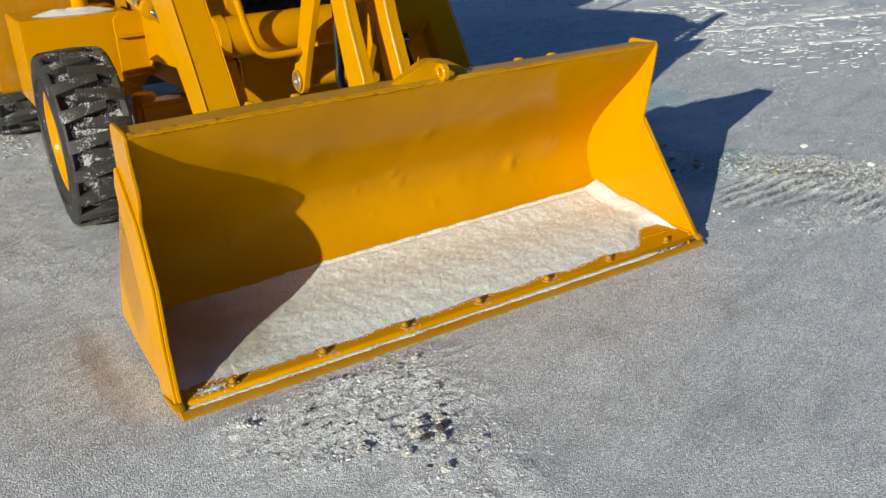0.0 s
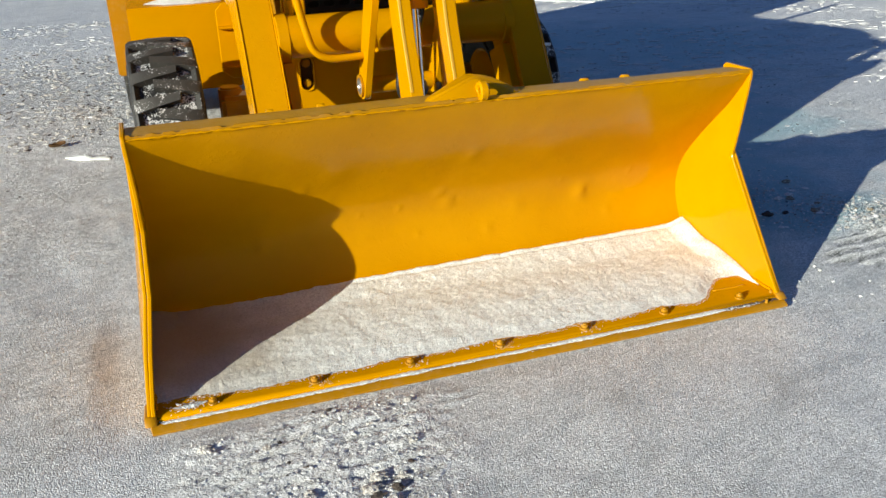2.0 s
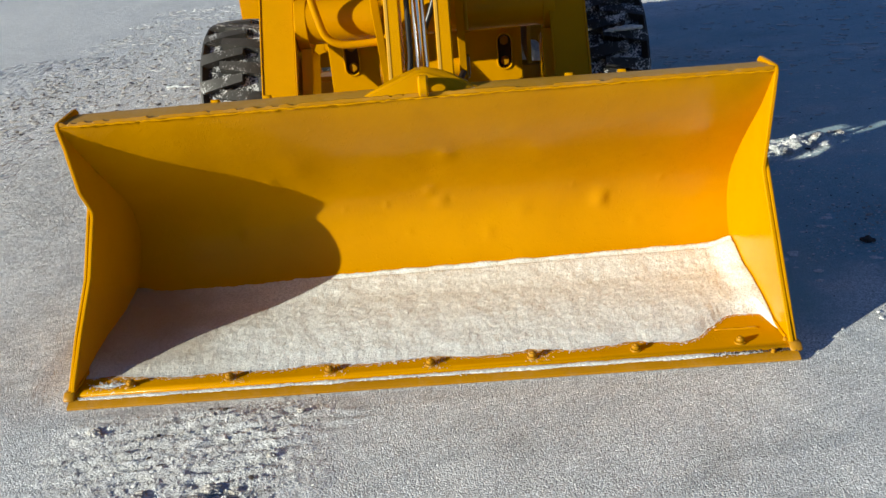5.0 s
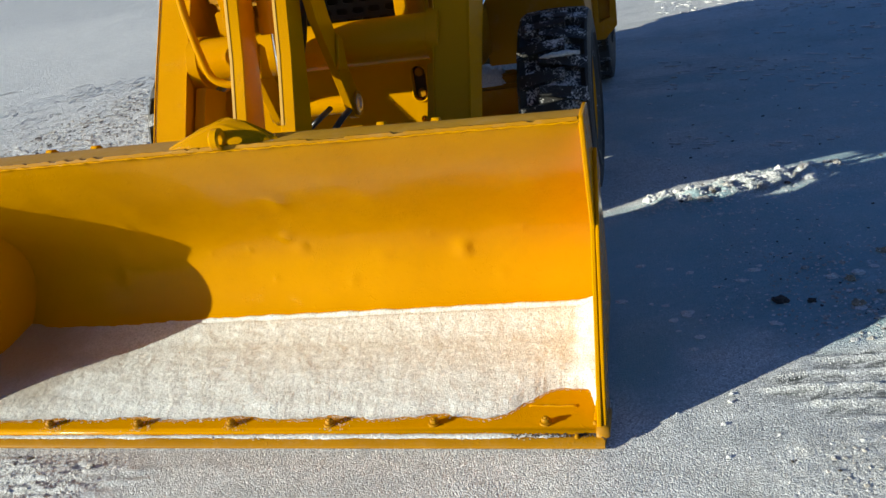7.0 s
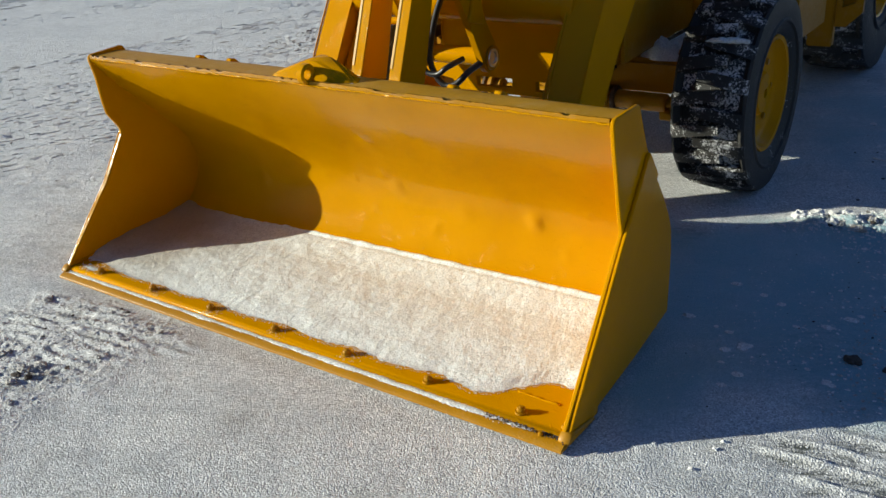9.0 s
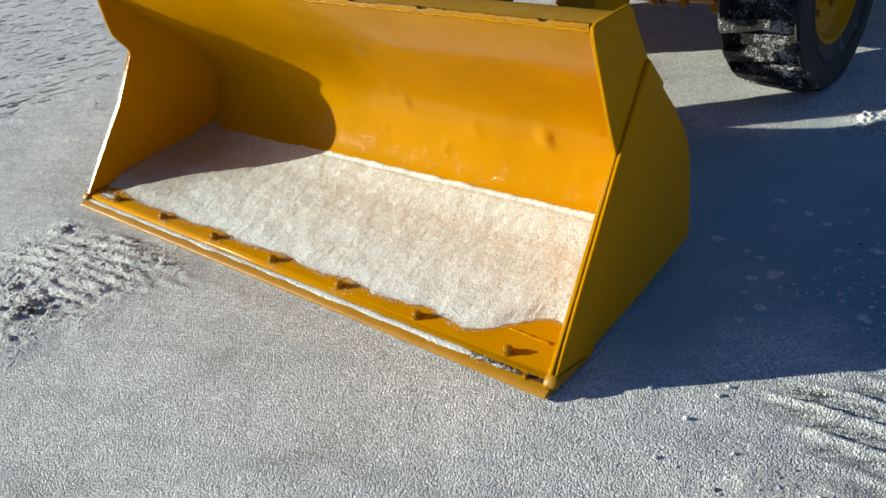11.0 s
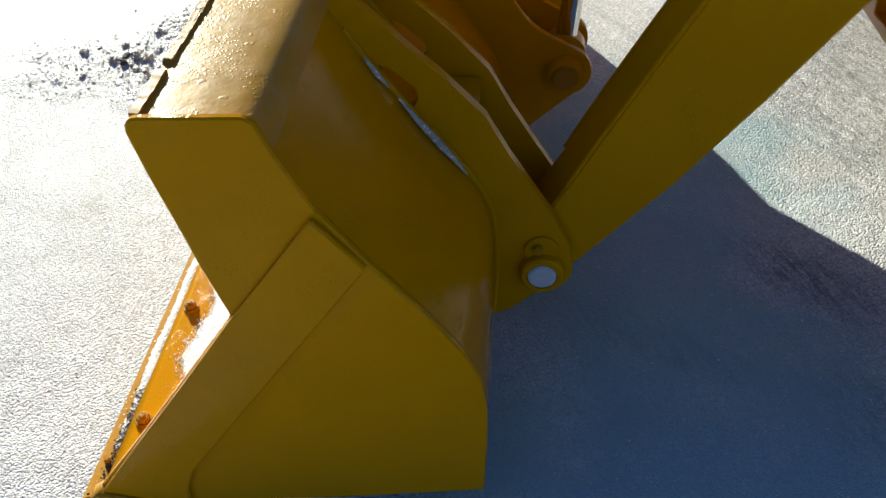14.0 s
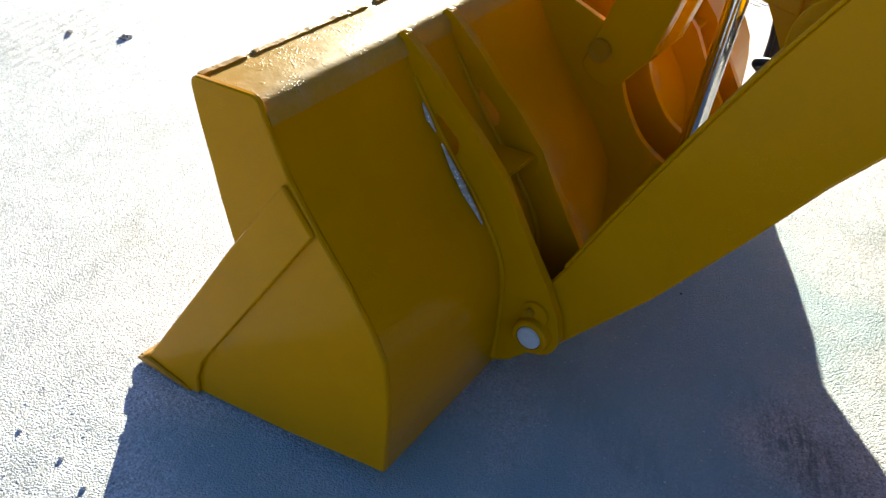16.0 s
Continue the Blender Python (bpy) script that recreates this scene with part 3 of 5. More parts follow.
FRONT = [(2.664, 0.030), (2.69, 0.062), (2.79, 0.190), (2.90, 0.335), (3.012, 0.484), (3.018, 0.498), (3.012, 0.52), (2.993, 0.60), (2.983, 0.655), (2.962, 0.76), (2.951, 0.828), (2.953, 0.842), (2.964, 0.850)]
REAR = [(3.106, 0.858), (3.120, 0.850), (3.134, 0.810), (3.180, 0.698), (3.243, 0.598), (3.312, 0.508), (3.364, 0.428), (3.391, 0.37), (3.400, 0.29), (3.398, 0.20), (3.390, 0.070)]
SIDE = FRONT + REAR + [(3.12, 0.030), (2.84, 0.003), (2.70, 0.003)]
BAND = [(2.668, 0.024), (2.79, 0.188), (2.90, 0.333), (3.014, 0.488), (3.172, 0.694), (3.238, 0.602), (2.872, 0.115), (2.848, 0.055), (2.846, 0.006), (2.70, 0.006)]
for x, out in ((X0, -1), (X1, 1)):
    up = 0.026 if out < 0 else 0.0
    side = part("side_plate", bent(slab([(y - up * math.exp(-((z - 0.62) / 0.07) ** 2), z + up * math.exp(-((z - 0.5) / 0.09) ** 2)) if k < 13 else (y, z) for k, (y, z) in enumerate(SIDE)], min(x, x + out * 0.014), max(x, x + out * 0.014), edge=0.003)), YELLOW, bucket, "yellow side plate with a notched front edge")
    p0, p1 = x + out * 0.0145, x + out * 0.0265
    part("wear_strip", bent(slab([(y, z + up * math.exp(-((z - 0.5) / 0.09) ** 2)) for y, z in BAND], min(p0, p1), max(p0, p1), edge=0.003)), YELLOW, side)
    part("corner_shoe", slab([(2.652, 0.018), (2.651, 0.026), (2.672, 0.043), (2.70, 0.040), (2.80, 0.018), (2.82, 0.006), (2.70, 0.014)], min(x - out * 0.002, x + out * 0.035), max(x - out * 0.002, x + out * 0.035), edge=0.007), YELLOW_WORN, side)
    inner = x - out * 0.004
    part("weld_bead", weld_bead(((inner, 2.70, 0.045), (inner, 3.15, 0.058)), 0.005, 9 + out), YELLOW, side, "", 80)

# bolts along the lip


def bolt_mesh():
    head = bmesh.new()
    bmesh.ops.create_cone(head, cap_ends=True, segments=6, radius1=0.0145, radius2=0.0135, depth=0.012)
    turned(head, Matrix.Translation((0, 0, 0.012)))
    soften(head, 0.0018, 1, 40)
    washer = rod((0, 0, 0), (0, 0, 0.006), 0.018, 20, 0.017)
    stub = rod((0, 0, 0.018), (0, 0, 0.023), 0.007, 12, 0.006)
    return join(head, washer, stub)


first = None
for k in range(7):
    m = pose(0.656 + 0.3242 * k, 2.702, 0.0355, 2, 0, 17 * k)
    if first is None:
        first = part("bolt", bolt_mesh(), YELLOW_WORN, bucket, "painted hex bolt")
        first.matrix_local = m
    else:
        o = first.copy()
        scene.collection.objects.link(o)
        o.matrix_local = m
small = part("weld_nub", rod((2.69, 2.655, 0.02), (2.69, 2.655, 0.034), 0.007, 10, 0.005), YELLOW_WORN, bucket)

part("weld_bead", weld_bead(((2.545, 2.783, 0.0405), (2.683, 2.780, 0.0405)), 0.0035, 15), YELLOW, bucket, "", 80)
part("weld_nub", rod((2.740, 2.698, 0.034), (2.740, 2.698, 0.046), 0.009, 10, 0.006), YELLOW_WORN, bucket)

# ribs on the back, in pairs, which carry the boom pins
RIB_REAR = [(3.112, 0.848), (3.128, 0.845), (3.204, 0.774), (3.258, 0.710), (3.310, 0.658), (3.386, 0.570), (3.428, 0.488), (3.470, 0.415), (3.512, 0.345), (3.546, 0.270)]
PIN_Y, PIN_Z = 3.493, 0.210
RIB = [(3.098, 0.836)] + RIB_REAR + circle(PIN_Y, PIN_Z, 0.062, 10, 10, -95) + [(3.43, 0.095), (3.388, 0.075), (3.392, 0.30), (3.378, 0.39), (3.30, 0.51), (3.232, 0.60), (3.165, 0.71)]
PEAR = [(3.205, 0.678), (3.222, 0.672)] + circle(3.238, 0.614, 0.031, 14, 40, -195)
for x, r in ((2.130, 1), (2.300, 1), (0.970, -1), (1.142, -1)):
    rib = part("rib", bent(slab(RIB, x, x + 0.024, holes=(PEAR, circle(PIN_Y, PIN_Z, 0.031, 20)), edge=0.003)), YELLOW, bucket, "curved stiffening rib with a pear-shaped hole")
    # smooth fillet of weld where the rib meets the back
    line = [(3.150, 0.745), (3.196, 0.672), (3.252, 0.592), (3.318, 0.505), (3.368, 0.425), (3.395, 0.36), (3.403, 0.28), (3.400, 0.18), (3.392, 0.09)]
    part("weld_fillet", pipe([(x + (0.027 if r > 0 else -0.003), y, z) for y, z in line], 0.0065, 10), YELLOW, rib)
    if x in (2.300, 0.970):
        o0, o1 = (x + 0.022, x + 0.052) if r > 0 else (x - 0.028, x + 0.002)
        boss = [(0.0, 0.031), (0.0, 0.046), (0.026, 0.044), (0.030, 0.040), (0.030, 0.031)]
        ring = turned(lathe([(o0 + a, b) for a, b in boss], 28), Matrix.Translation((0, PIN_Y, PIN_Z)))
        part("pin_boss", ring, YELLOW, rib)
        plate = circle(3.492, 0.262, 0.034, 12, 10, 190) + [(3.462, 0.235), (3.520, 0.235)]
        part("keeper_plate", slab(plate, min(o0, o0 + 0.010 * r), max(o0, o0 + 0.010 * r), edge=0.003), YELLOW, rib)
        part("keeper_bolt", rod((o0, 3.484, 0.270), (o1 - 0.008, 3.484, 0.270), 0.012, 6, edge=0.002), YELLOW_WORN, rib)
for x in (2.154, 0.994):
    part("cross_gusset", block((x + 0.002, 3.26, 0.548), (x + 0.145, 3.372, 0.558)), YELLOW, bucket)
for x0 in (2.118, 0.940):
    part("pivot_pin", rod((x0, PIN_Y, PIN_Z), (x0 + 0.236, PIN_Y, PIN_Z), 0.0285, 28, edge=0.003), PALE, bucket, "pale galvanised pivot pin")

# hooked bracket plates in the middle, for the tilt links and the dump rod
HOOK = [(3.110, 0.84), (3.20, 0.80)] + circle(3.330, 0.68, 0.062, 8, 70, -30) + curve_through([(3.388, 0.635), (3.412, 0.556), (3.470, 0.465), (3.552, 0.410)], 5)[1:] + \
       circle(3.552, 0.338, 0.064, 10, 65, -70) + [(3.48, 0.197), (3.42, 0.137), (3.388, 0.08), (3.392, 0.30), (3.375, 0.39), (3.30, 0.51), (3.225, 0.61), (3.16, 0.72)]
for x in (1.560, 1.735):
    part("tilt_bracket", slab(HOOK, x, x + 0.02, edge=0.002), YELLOW, bucket, "hooked bracket plate")
part("link_pin", rod((1.520, 3.332, 0.68), (1.785, 3.332, 0.68), 0.03, 24, edge=0.003), YELLOW_WORN, bucket)
part("rod_pin", rod((1.550, 3.552, 0.338), (1.790, 3.552, 0.338), 0.032, 24, edge=0.003), YELLOW_WORN, bucket)
part("pin_collar", rod((1.756, 3.552, 0.338), (1.780, 3.552, 0.338), 0.046, 28, edge=0.004), YELLOW, bucket)

# lifting eye on the rim: a folded gusset with a welded ring standing on its ridge
eye = bmesh.new()
for co in ((1.462, 2.985, 0.836), (1.668, 2.954, 0.836), (1.862, 3.005, 0.836), (1.66, 3.105, 0.836), (1.50, 3.06, 0.836), (1.82, 3.075, 0.836),
           (1.585, 3.040, 0.888), (1.668, 3.012, 0.910), (1.74, 3.045, 0.900), (1.66, 3.085, 0.908)):
    eye.verts.new(co)
bmesh.ops.convex_hull(eye, input=list(eye.verts))
soften(eye, 0.008, 3, 12)
saddle = part("lifting_gusset", eye, YELLOW, bucket, "folded gusset plate welded on the rim", 30)
part("lifting_eye", slab(circle(2.962, 0.868, 0.034, 24), 1.662, 1.694, (circle(2.958, 0.868, 0.016, 16),), 0.006), YELLOW, saddle, "welded ring")
settle(bucket)

# ---- the loader behind the bucket ----
MID = 1.640
loader = thing("backhoe_loader", (MID, 6.0, 0), "old yellow backhoe loader with snow-caked tyres parked on ice", "loader")

ARM_TOP = [(3.455, 0.255), (3.497, 0.326), (3.537, 0.392), (3.600, 0.510), (3.684, 0.658), (3.770, 0.805), (3.865, 0.957), (3.936, 1.062), (4.05, 1.235), (4.30, 1.60), (4.42, 1.71), (4.70, 1.76), (5.95, 1.66)]
ARM_LOW = [(5.95, 1.45), (4.78, 1.50), (4.62, 1.45), (4.075, 0.838), (4.00, 0.748), (3.88, 0.580), (3.735, 0.390), (3.572, 0.208)]
ARM = circle(PIN_Y, PIN_Z, 0.062, 8, 160, 330) + ARM_LOW[::-1] + ARM_TOP[::-1]
for x0, x1 in ((1.000, 1.138), (2.158, 2.294)):
    arm = part("boom_arm", slab(ARM, x0, x1, edge=0.006), YELLOW, loader, "long yellow box-section boom arm")
    for xx in (x0 - 0.004, x1 - 0.004):
        top = [Vector((xx + 0.004, y, z + 0.002)) for y, z in ARM_TOP[2:9]]
        part("weld_seam", pipe(top, 0.004, 6, 3), YELLOW, arm)
part("cross_tube", rod((1.14, 3.935, 0.950), (2.18, 3.935, 0.950), 0.088, 48), YELLOW, loader, "thick yellow torque tube between the arms")
for x0, x1 in ((1.140, 1.190), (2.130, 2.178)):
    part("tube_gusset", slab(circle(3.95, 0.94, 0.108, 24), x0, x1, edge=0.01), YELLOW, loader)
gus = [(3.70, 0.62), (3.86, 0.86), (4.02, 0.80), (3.84, 0.55)]
part("arm_gusset", slab(gus, 2.120, 2.168), YELLOW, loader)
part("arm_gusset", slab(gus, 1.152, 1.198), YELLOW, loader)

# tilt links: two upright bars, front edge lighter with sheen put into its colour
LINK = circle(3.352, 0.66, 0.072, 8, 200, 330) + [(3.462, 0.68), (3.508, 0.82), (3.60, 1.15), (3.70, 1.50), (3.66, 1.57), (3.60, 1.56), (3.436, 1.02), (3.347, 0.80)]
for x0, x1 in ((1.538, 1.590), (1.714, 1.768)):
    link = part("tilt_link", slab(LINK, x0, x1, edge=0.006), YELLOW, loader, "upright yellow link bar")
    part("worn_edge", slab([(3.3445, 0.80), (3.4335, 1.02), (3.5985, 1.565), (3.604, 1.565), (3.440, 1.02), (3.351, 0.80)], x0 + 0.002, x0 + 0.013, edge=0.001), SHEEN, link, "bright front edge painted as sheen")
# bell-crank levers with the lower cross pin
LEVER = circle(3.862, 0.735, 0.058, 12, 190, 370) + [(3.838, 0.88), (3.732, 1.10), (3.66, 1.40), (3.65, 1.58), (3.57, 1.58), (3.53, 1.40), (3.60, 1.10), (3.735, 0.86)]
for x0 in (1.474, 1.786):
    lever = part("lever", slab(LEVER, x0, x0 + 0.030, edge=0.004), YELLOW, loader, "bell-crank lever plate")
    side = x0 - 0.012 if x0 < MID else x0 + 0.03
    face, back = (side, side + 0.012) if x0 < MID else (side + 0.012, side)
    step = (back - face) * 0.45
    part("pin_head", turned(lathe([(face, 0.024), (face, 0.033), (face + step * 0.5, 0.036), (back, 0.036), (back, 0.002), (face + step, 0.002), (face + step, 0.021)], 28), Matrix.Translation((0, 3.862, 0.735))), STEEL, lever, "bright steel pin head")
    part("pin_washer", turned(lathe([(side + 0.002, 0.037), (side + 0.002, 0.048), (side + 0.010, 0.047), (side + 0.010, 0.037)], 24), Matrix.Translation((0, 3.862, 0.735))), YELLOW_WORN, lever)
    tab = [(3.70, 0.90), (3.74, 1.00), (3.76, 1.02), (3.79, 1.00), (3.79, 0.88)]
    part("tab", slab(tab, x0 + 0.031, x0 + 0.045), YELLOW, lever)
part("cross_pin_tube", rod((1.505, 3.862, 0.735), (1.785, 3.862, 0.735), 0.036, 28), YELLOW, loader)
# dump cylinder
part("cylinder_rod", rod((1.648, 3.552, 0.338), (1.648, 3.640, 1.09), 0.026, 32), CHROME, loader, "polished chrome piston rod")
part("rod_end", rod((1.615, 3.552, 0.338), (1.681, 3.552, 0.338), 0.055, 24, edge=0.005), YELLOW, loader)
cyl = part("cylinder_barrel", rod((1.648, 3.640, 1.085), (1.648, 3.77, 2.08), 0.058, 36, edge=0.004), YELLOW, loader, "yellow hydraulic cylinder barrel")
part("gland", rod((1.648, 3.638, 1.066), (1.648, 3.645, 1.13), 0.064, 36, edge=0.004), YELLOW, cyl)
# bent grab rail and hoses
part("grab_rail", pipe([(1.195, 3.83, 1.75), (1.205, 3.81, 1.25), (1.222, 3.80, 1.10), (1.248, 3.79, 0.975), (1.272, 3.785, 0.91), (1.325, 3.785, 0.878), (1.40, 3.79, 0.872), (1.478, 3.795, 0.875)], 0.0155, 14), YELLOW, loader, "bent yellow round-bar rail")
part("hydraulic_hose", pipe([(1.77, 3.80, 1.55), (1.72, 3.73, 1.10), (1.695, 3.72, 0.992), (1.662, 3.72, 0.917), (1.632, 3.72, 0.822), (1.62, 3.72, 0.744), (1.64, 3.72, 0.687), (1.684, 3.72, 0.647), (1.737, 3.725, 0.657), (1.778, 3.75, 0.70), (1.80, 3.81, 0.725)], 0.0125, 12), HOSE, loader, "black hydraulic hose hanging in a loop")
part("hydraulic_hose", pipe([(1.615, 3.70, 1.45), (1.603, 3.70, 0.98), (1.60, 3.70, 0.833), (1.592, 3.70, 0.746), (1.613, 3.70, 0.699), (1.666, 3.70, 0.694), (1.709, 3.705, 0.722), (1.73, 3.79, 0.74)], 0.011, 12), HOSE, loader, "black hydraulic hose hanging in a loop")

# front frame
def slot(cx, cz, half, r):
    return circle(cx, cz + half, r, 8, 0, 180) + circle(cx, cz - half, r, 8, 180, 360)


def wall(outline, y0, y1, holes=(), edge=0.003):
    """A plate with its outline in (x, z), from y0 to y1."""
    bm = slab(outline, 0, y1 - y0, holes, edge)
    return turned(bm, Matrix(((0, 1, 0, 0), (1, 0, 0, y0), (0, 0, 1, 0), (0, 0, 0, 1))))


front = part("front_plate", wall([(1.205, 0.56), (1.205, 0.86), (2.06, 0.86), (2.06, 0.52), (2.02, 0.488), (1.90, 0.485), (1.74, 0.485), (1.54, 0.485), (1.42, 0.485), (1.38, 0.53)], 4.21, 4.245,
             [slot(1.306, 0.742, 0.045, 0.030), slot(1.985, 0.715, 0.045, 0.030), circle(1.985, 0.56, 0.014, 10), [(1.513, 0.51), (1.696, 0.516), (1.696, 0.557), (1.513, 0.553)], [(1.817, 0.51), (1.90, 0.512), (1.90, 0.552), (1.817, 0.552)]]), YELLOW, loader, "front frame plate with slotted holes")
for cx, cz in ((1.306, 0.742), (1.985, 0.715)):
    part("slot_liner", wall(slot(cx, cz, 0.045, 0.042), 4.246, 4.26), RUST, front)
    for d in (-0.045, 0.045):
        part("bolt_head", rod((cx, 4.218, cz + d), (cx, 4.246, cz + d), 0.021, 6, edge=0.003), YELLOW_WORN, front)
    part("slot_rim", join(*[wall(slot(cx, cz, 0.045, 0.038), 4.203, 4.211, [slot(cx, cz, 0.045, 0.029)])]), YELLOW, front)
part("frame_rail", block((1.215, 4.247, 0.57), (1.30, 8.6, 0.84), 0.01), YELLOW_WORN, loader)
part("frame_rail", block((1.965, 4.247, 0.57), (2.05, 8.6, 0.84), 0.01), YELLOW_WORN, loader)
# added block below the frame, stops a streak of sun ahead of the rear wheels
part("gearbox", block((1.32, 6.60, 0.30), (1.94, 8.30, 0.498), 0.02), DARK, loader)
# near-black block painted as the darkness under the hood
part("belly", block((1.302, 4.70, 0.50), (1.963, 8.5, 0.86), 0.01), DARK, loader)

# unseen block added ahead of the hood, shades the ground beyond the loader
part("hood_nose", block((1.20, 4.02, 1.13), (2.08, 4.27, 1.74), 0.03, 3), YELLOW_WORN, loader)

# hood with pierced black grille
hood = part("hood", block((1.22, 4.36, 0.865), (2.06, 6.15, 1.74), 0.03), YELLOW_WORN, loader)
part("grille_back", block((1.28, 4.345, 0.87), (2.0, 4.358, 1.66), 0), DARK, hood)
holes = []
for r in range(14):
    for c in range(9):
        cx = 1.345 + c * 0.072 + (0.036 if r % 2 else 0.0)
        if cx < 1.95:
            holes.append([(cx + sx * 0.013 + 0.0135 * math.cos(a), 0.895 + r * 0.046 + 0.0135 * math.sin(a)) for sx, a0 in ((1, -90), (-1, 90)) for a in (radians(a0 + 36 * q) for q in range(6))])
part("grille", wall([(1.30, 0.87), (1.98, 0.87), (1.98, 1.54), (1.30, 1.54)], 4.300, 4.308, holes, 0), BLACK, hood, "pierced black steel grille")
# cheek plates added beside the grille to stop sun passing over the cross tube
for x in (1.262, 2.012):
    part("grille_cheek", block((x - 0.026, 4.0, 0.865), (x + 0.026, 4.268, 1.128), 0.006), YELLOW, hood)
    part("grille_post", block((x - 0.028, 4.27, 0.865), (x + 0.028, 4.344, 1.66), 0.006), YELLOW, hood)

# front axle
axle = part("front_axle", block((0.95, 4.72, 0.405), (2.33, 4.91, 0.56), 0.02), YELLOW_WORN, loader, "yellow front axle beam")
for x0, x1 in ((0.93, 1.08), (2.19, 2.34)):
    part("knuckle", rod(((x0 + x1) / 2, 4.815, 0.30), ((x0 + x1) / 2, 4.815, 0.60), 0.06, 20, edge=0.01), YELLOW_WORN, axle)
part("tie_rod", rod((1.0, 4.655, 0.385), (2.28, 4.655, 0.385), 0.022, 16), YELLOW_WORN, axle)
# block added below the axle to keep sun from passing under it
part("differential", block((1.38, 4.73, 0.30), (1.92, 4.94, 0.404), 0.03), YELLOW_WORN, axle)
for s in (-1, 1):
    part("steering_cylinder", rod((MID + s * 0.26, 4.655, 0.385), (MID + s * 0.60, 4.655, 0.385), 0.042, 24, edge=0.005), YELLOW_WORN, axle)
    part("clamp_flange", rod((MID + s * 0.30, 4.655, 0.385), (MID + s * 0.325, 4.655, 0.385), 0.062, 20, edge=0.004), YELLOW_WORN, axle)
    part("clamp_flange", rod((MID + s * 0.34, 4.655, 0.385), (MID + s * 0.36, 4.655, 0.385), 0.060, 20, edge=0.004), RUST, axle)
    part("bolt_head", rod((MID + s * 0.47, 4.59, 0.36), (MID + s * 0.47, 4.615, 0.36), 0.020, 6, edge=0.003), YELLOW_WORN, axle)
    part("steering_arm", slab([(4.63, 0.31), (4.63, 0.35), (4.86, 0.42), (4.86, 0.31)], MID + s * 0.60 - 0.03, MID + s * 0.60 + 0.03, edge=0.006), YELLOW_WORN, axle)


def wheel(centre, radius, width, rim_r, out, lugs, lug_paint, tread_paint):
    """Traction tyre with slanting lugs, dished yellow rim; out is the side the dish faces."""
    h = width / 2
    w = part_root("wheel", centre)
    rr = radius - 0.046
    prof = [(-h * 0.78, rim_r), (-h * 0.93, rim_r + 0.03), (-h, (rim_r + rr) / 2 + 0.02), (-h * 0.99, radius - 0.06), (-h * 0.95, radius - 0.022), (-h * 0.88, radius - 0.016), (-h * 0.70, rr - 0.004), (h * 0.70, rr - 0.004),
            (h * 0.88, radius - 0.016), (h * 0.95, radius - 0.022), (h * 0.99, radius - 0.06), (h, (rim_r + rr) / 2 + 0.02), (h * 0.93, rim_r + 0.03), (h * 0.78, rim_r)]
    bm = lathe(prof, 56)
    tyre = part("tyre", bm, RUBBER, w, "black rubber tyre with a clean sidewall", 30)
    band = [(-h * 0.76, rr - 0.010), (-h * 0.74, rr + 0.004), (-h * 0.5, rr + 0.006), (h * 0.5, rr + 0.006), (h * 0.74, rr + 0.004), (h * 0.76, rr - 0.010)]
    part("tread_groove", lathe(band, 72), tread_paint, tyre, "groove floor packed with snow and grit", 30)
    for side in (-1, 1):
        bead = [(side * h * 0.97, rim_r + 0.060), (side * h * 1.025, rim_r + 0.066), (side * h * 1.03, rim_r + 0.074), (side * h * 0.98, rim_r + 0.082)]
        part("sidewall_rib", lathe(bead, 56), RUBBER, tyre)
    for s in (-1, 1):
        lug = lug_mesh(s, h, radius, rr, lugs)
        for k in range(lugs):
            if k == 0:
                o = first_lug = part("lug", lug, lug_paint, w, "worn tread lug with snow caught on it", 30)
            else:
                o = first_lug.copy()
                scene.collection.objects.link(o)
            o.rotation_euler = (2 * math.pi * (k + (0.5 if s > 0 else 0.0)) / lugs, 0, 0)
    o = out
    rim = [(o * h * 0.80, rim_r + 0.012), (o * h * 0.86, rim_r + 0.006), (o * h * 0.84, rim_r - 0.012), (o * h * 0.62, rim_r - 0.03), (o * h * 0.54, rim_r - 0.05), (o * h * 0.52, 0.10), (o * h * 0.66, 0.085), (o * h * 0.70, 0.02),
           (o * h * 0.30, 0.015), (o * h * 0.1, 0.05), (o * h * 0.1, rim_r - 0.05), (-o * h * 0.7, rim_r - 0.02), (-o * h * 0.8, rim_r + 0.01)]
    part("rim", lathe(rim, 48), YELLOW, w, "dished yellow wheel rim")
    for k in range(6):
        t = k * math.pi / 3
        part("wheel_nut", rod((o * h * 0.50, 0.14 * math.cos(t), 0.14 * math.sin(t)), (o * h * 0.60, 0.14 * math.cos(t), 0.14 * math.sin(t)), 0.014, 6), YELLOW_WORN, w)
    return w


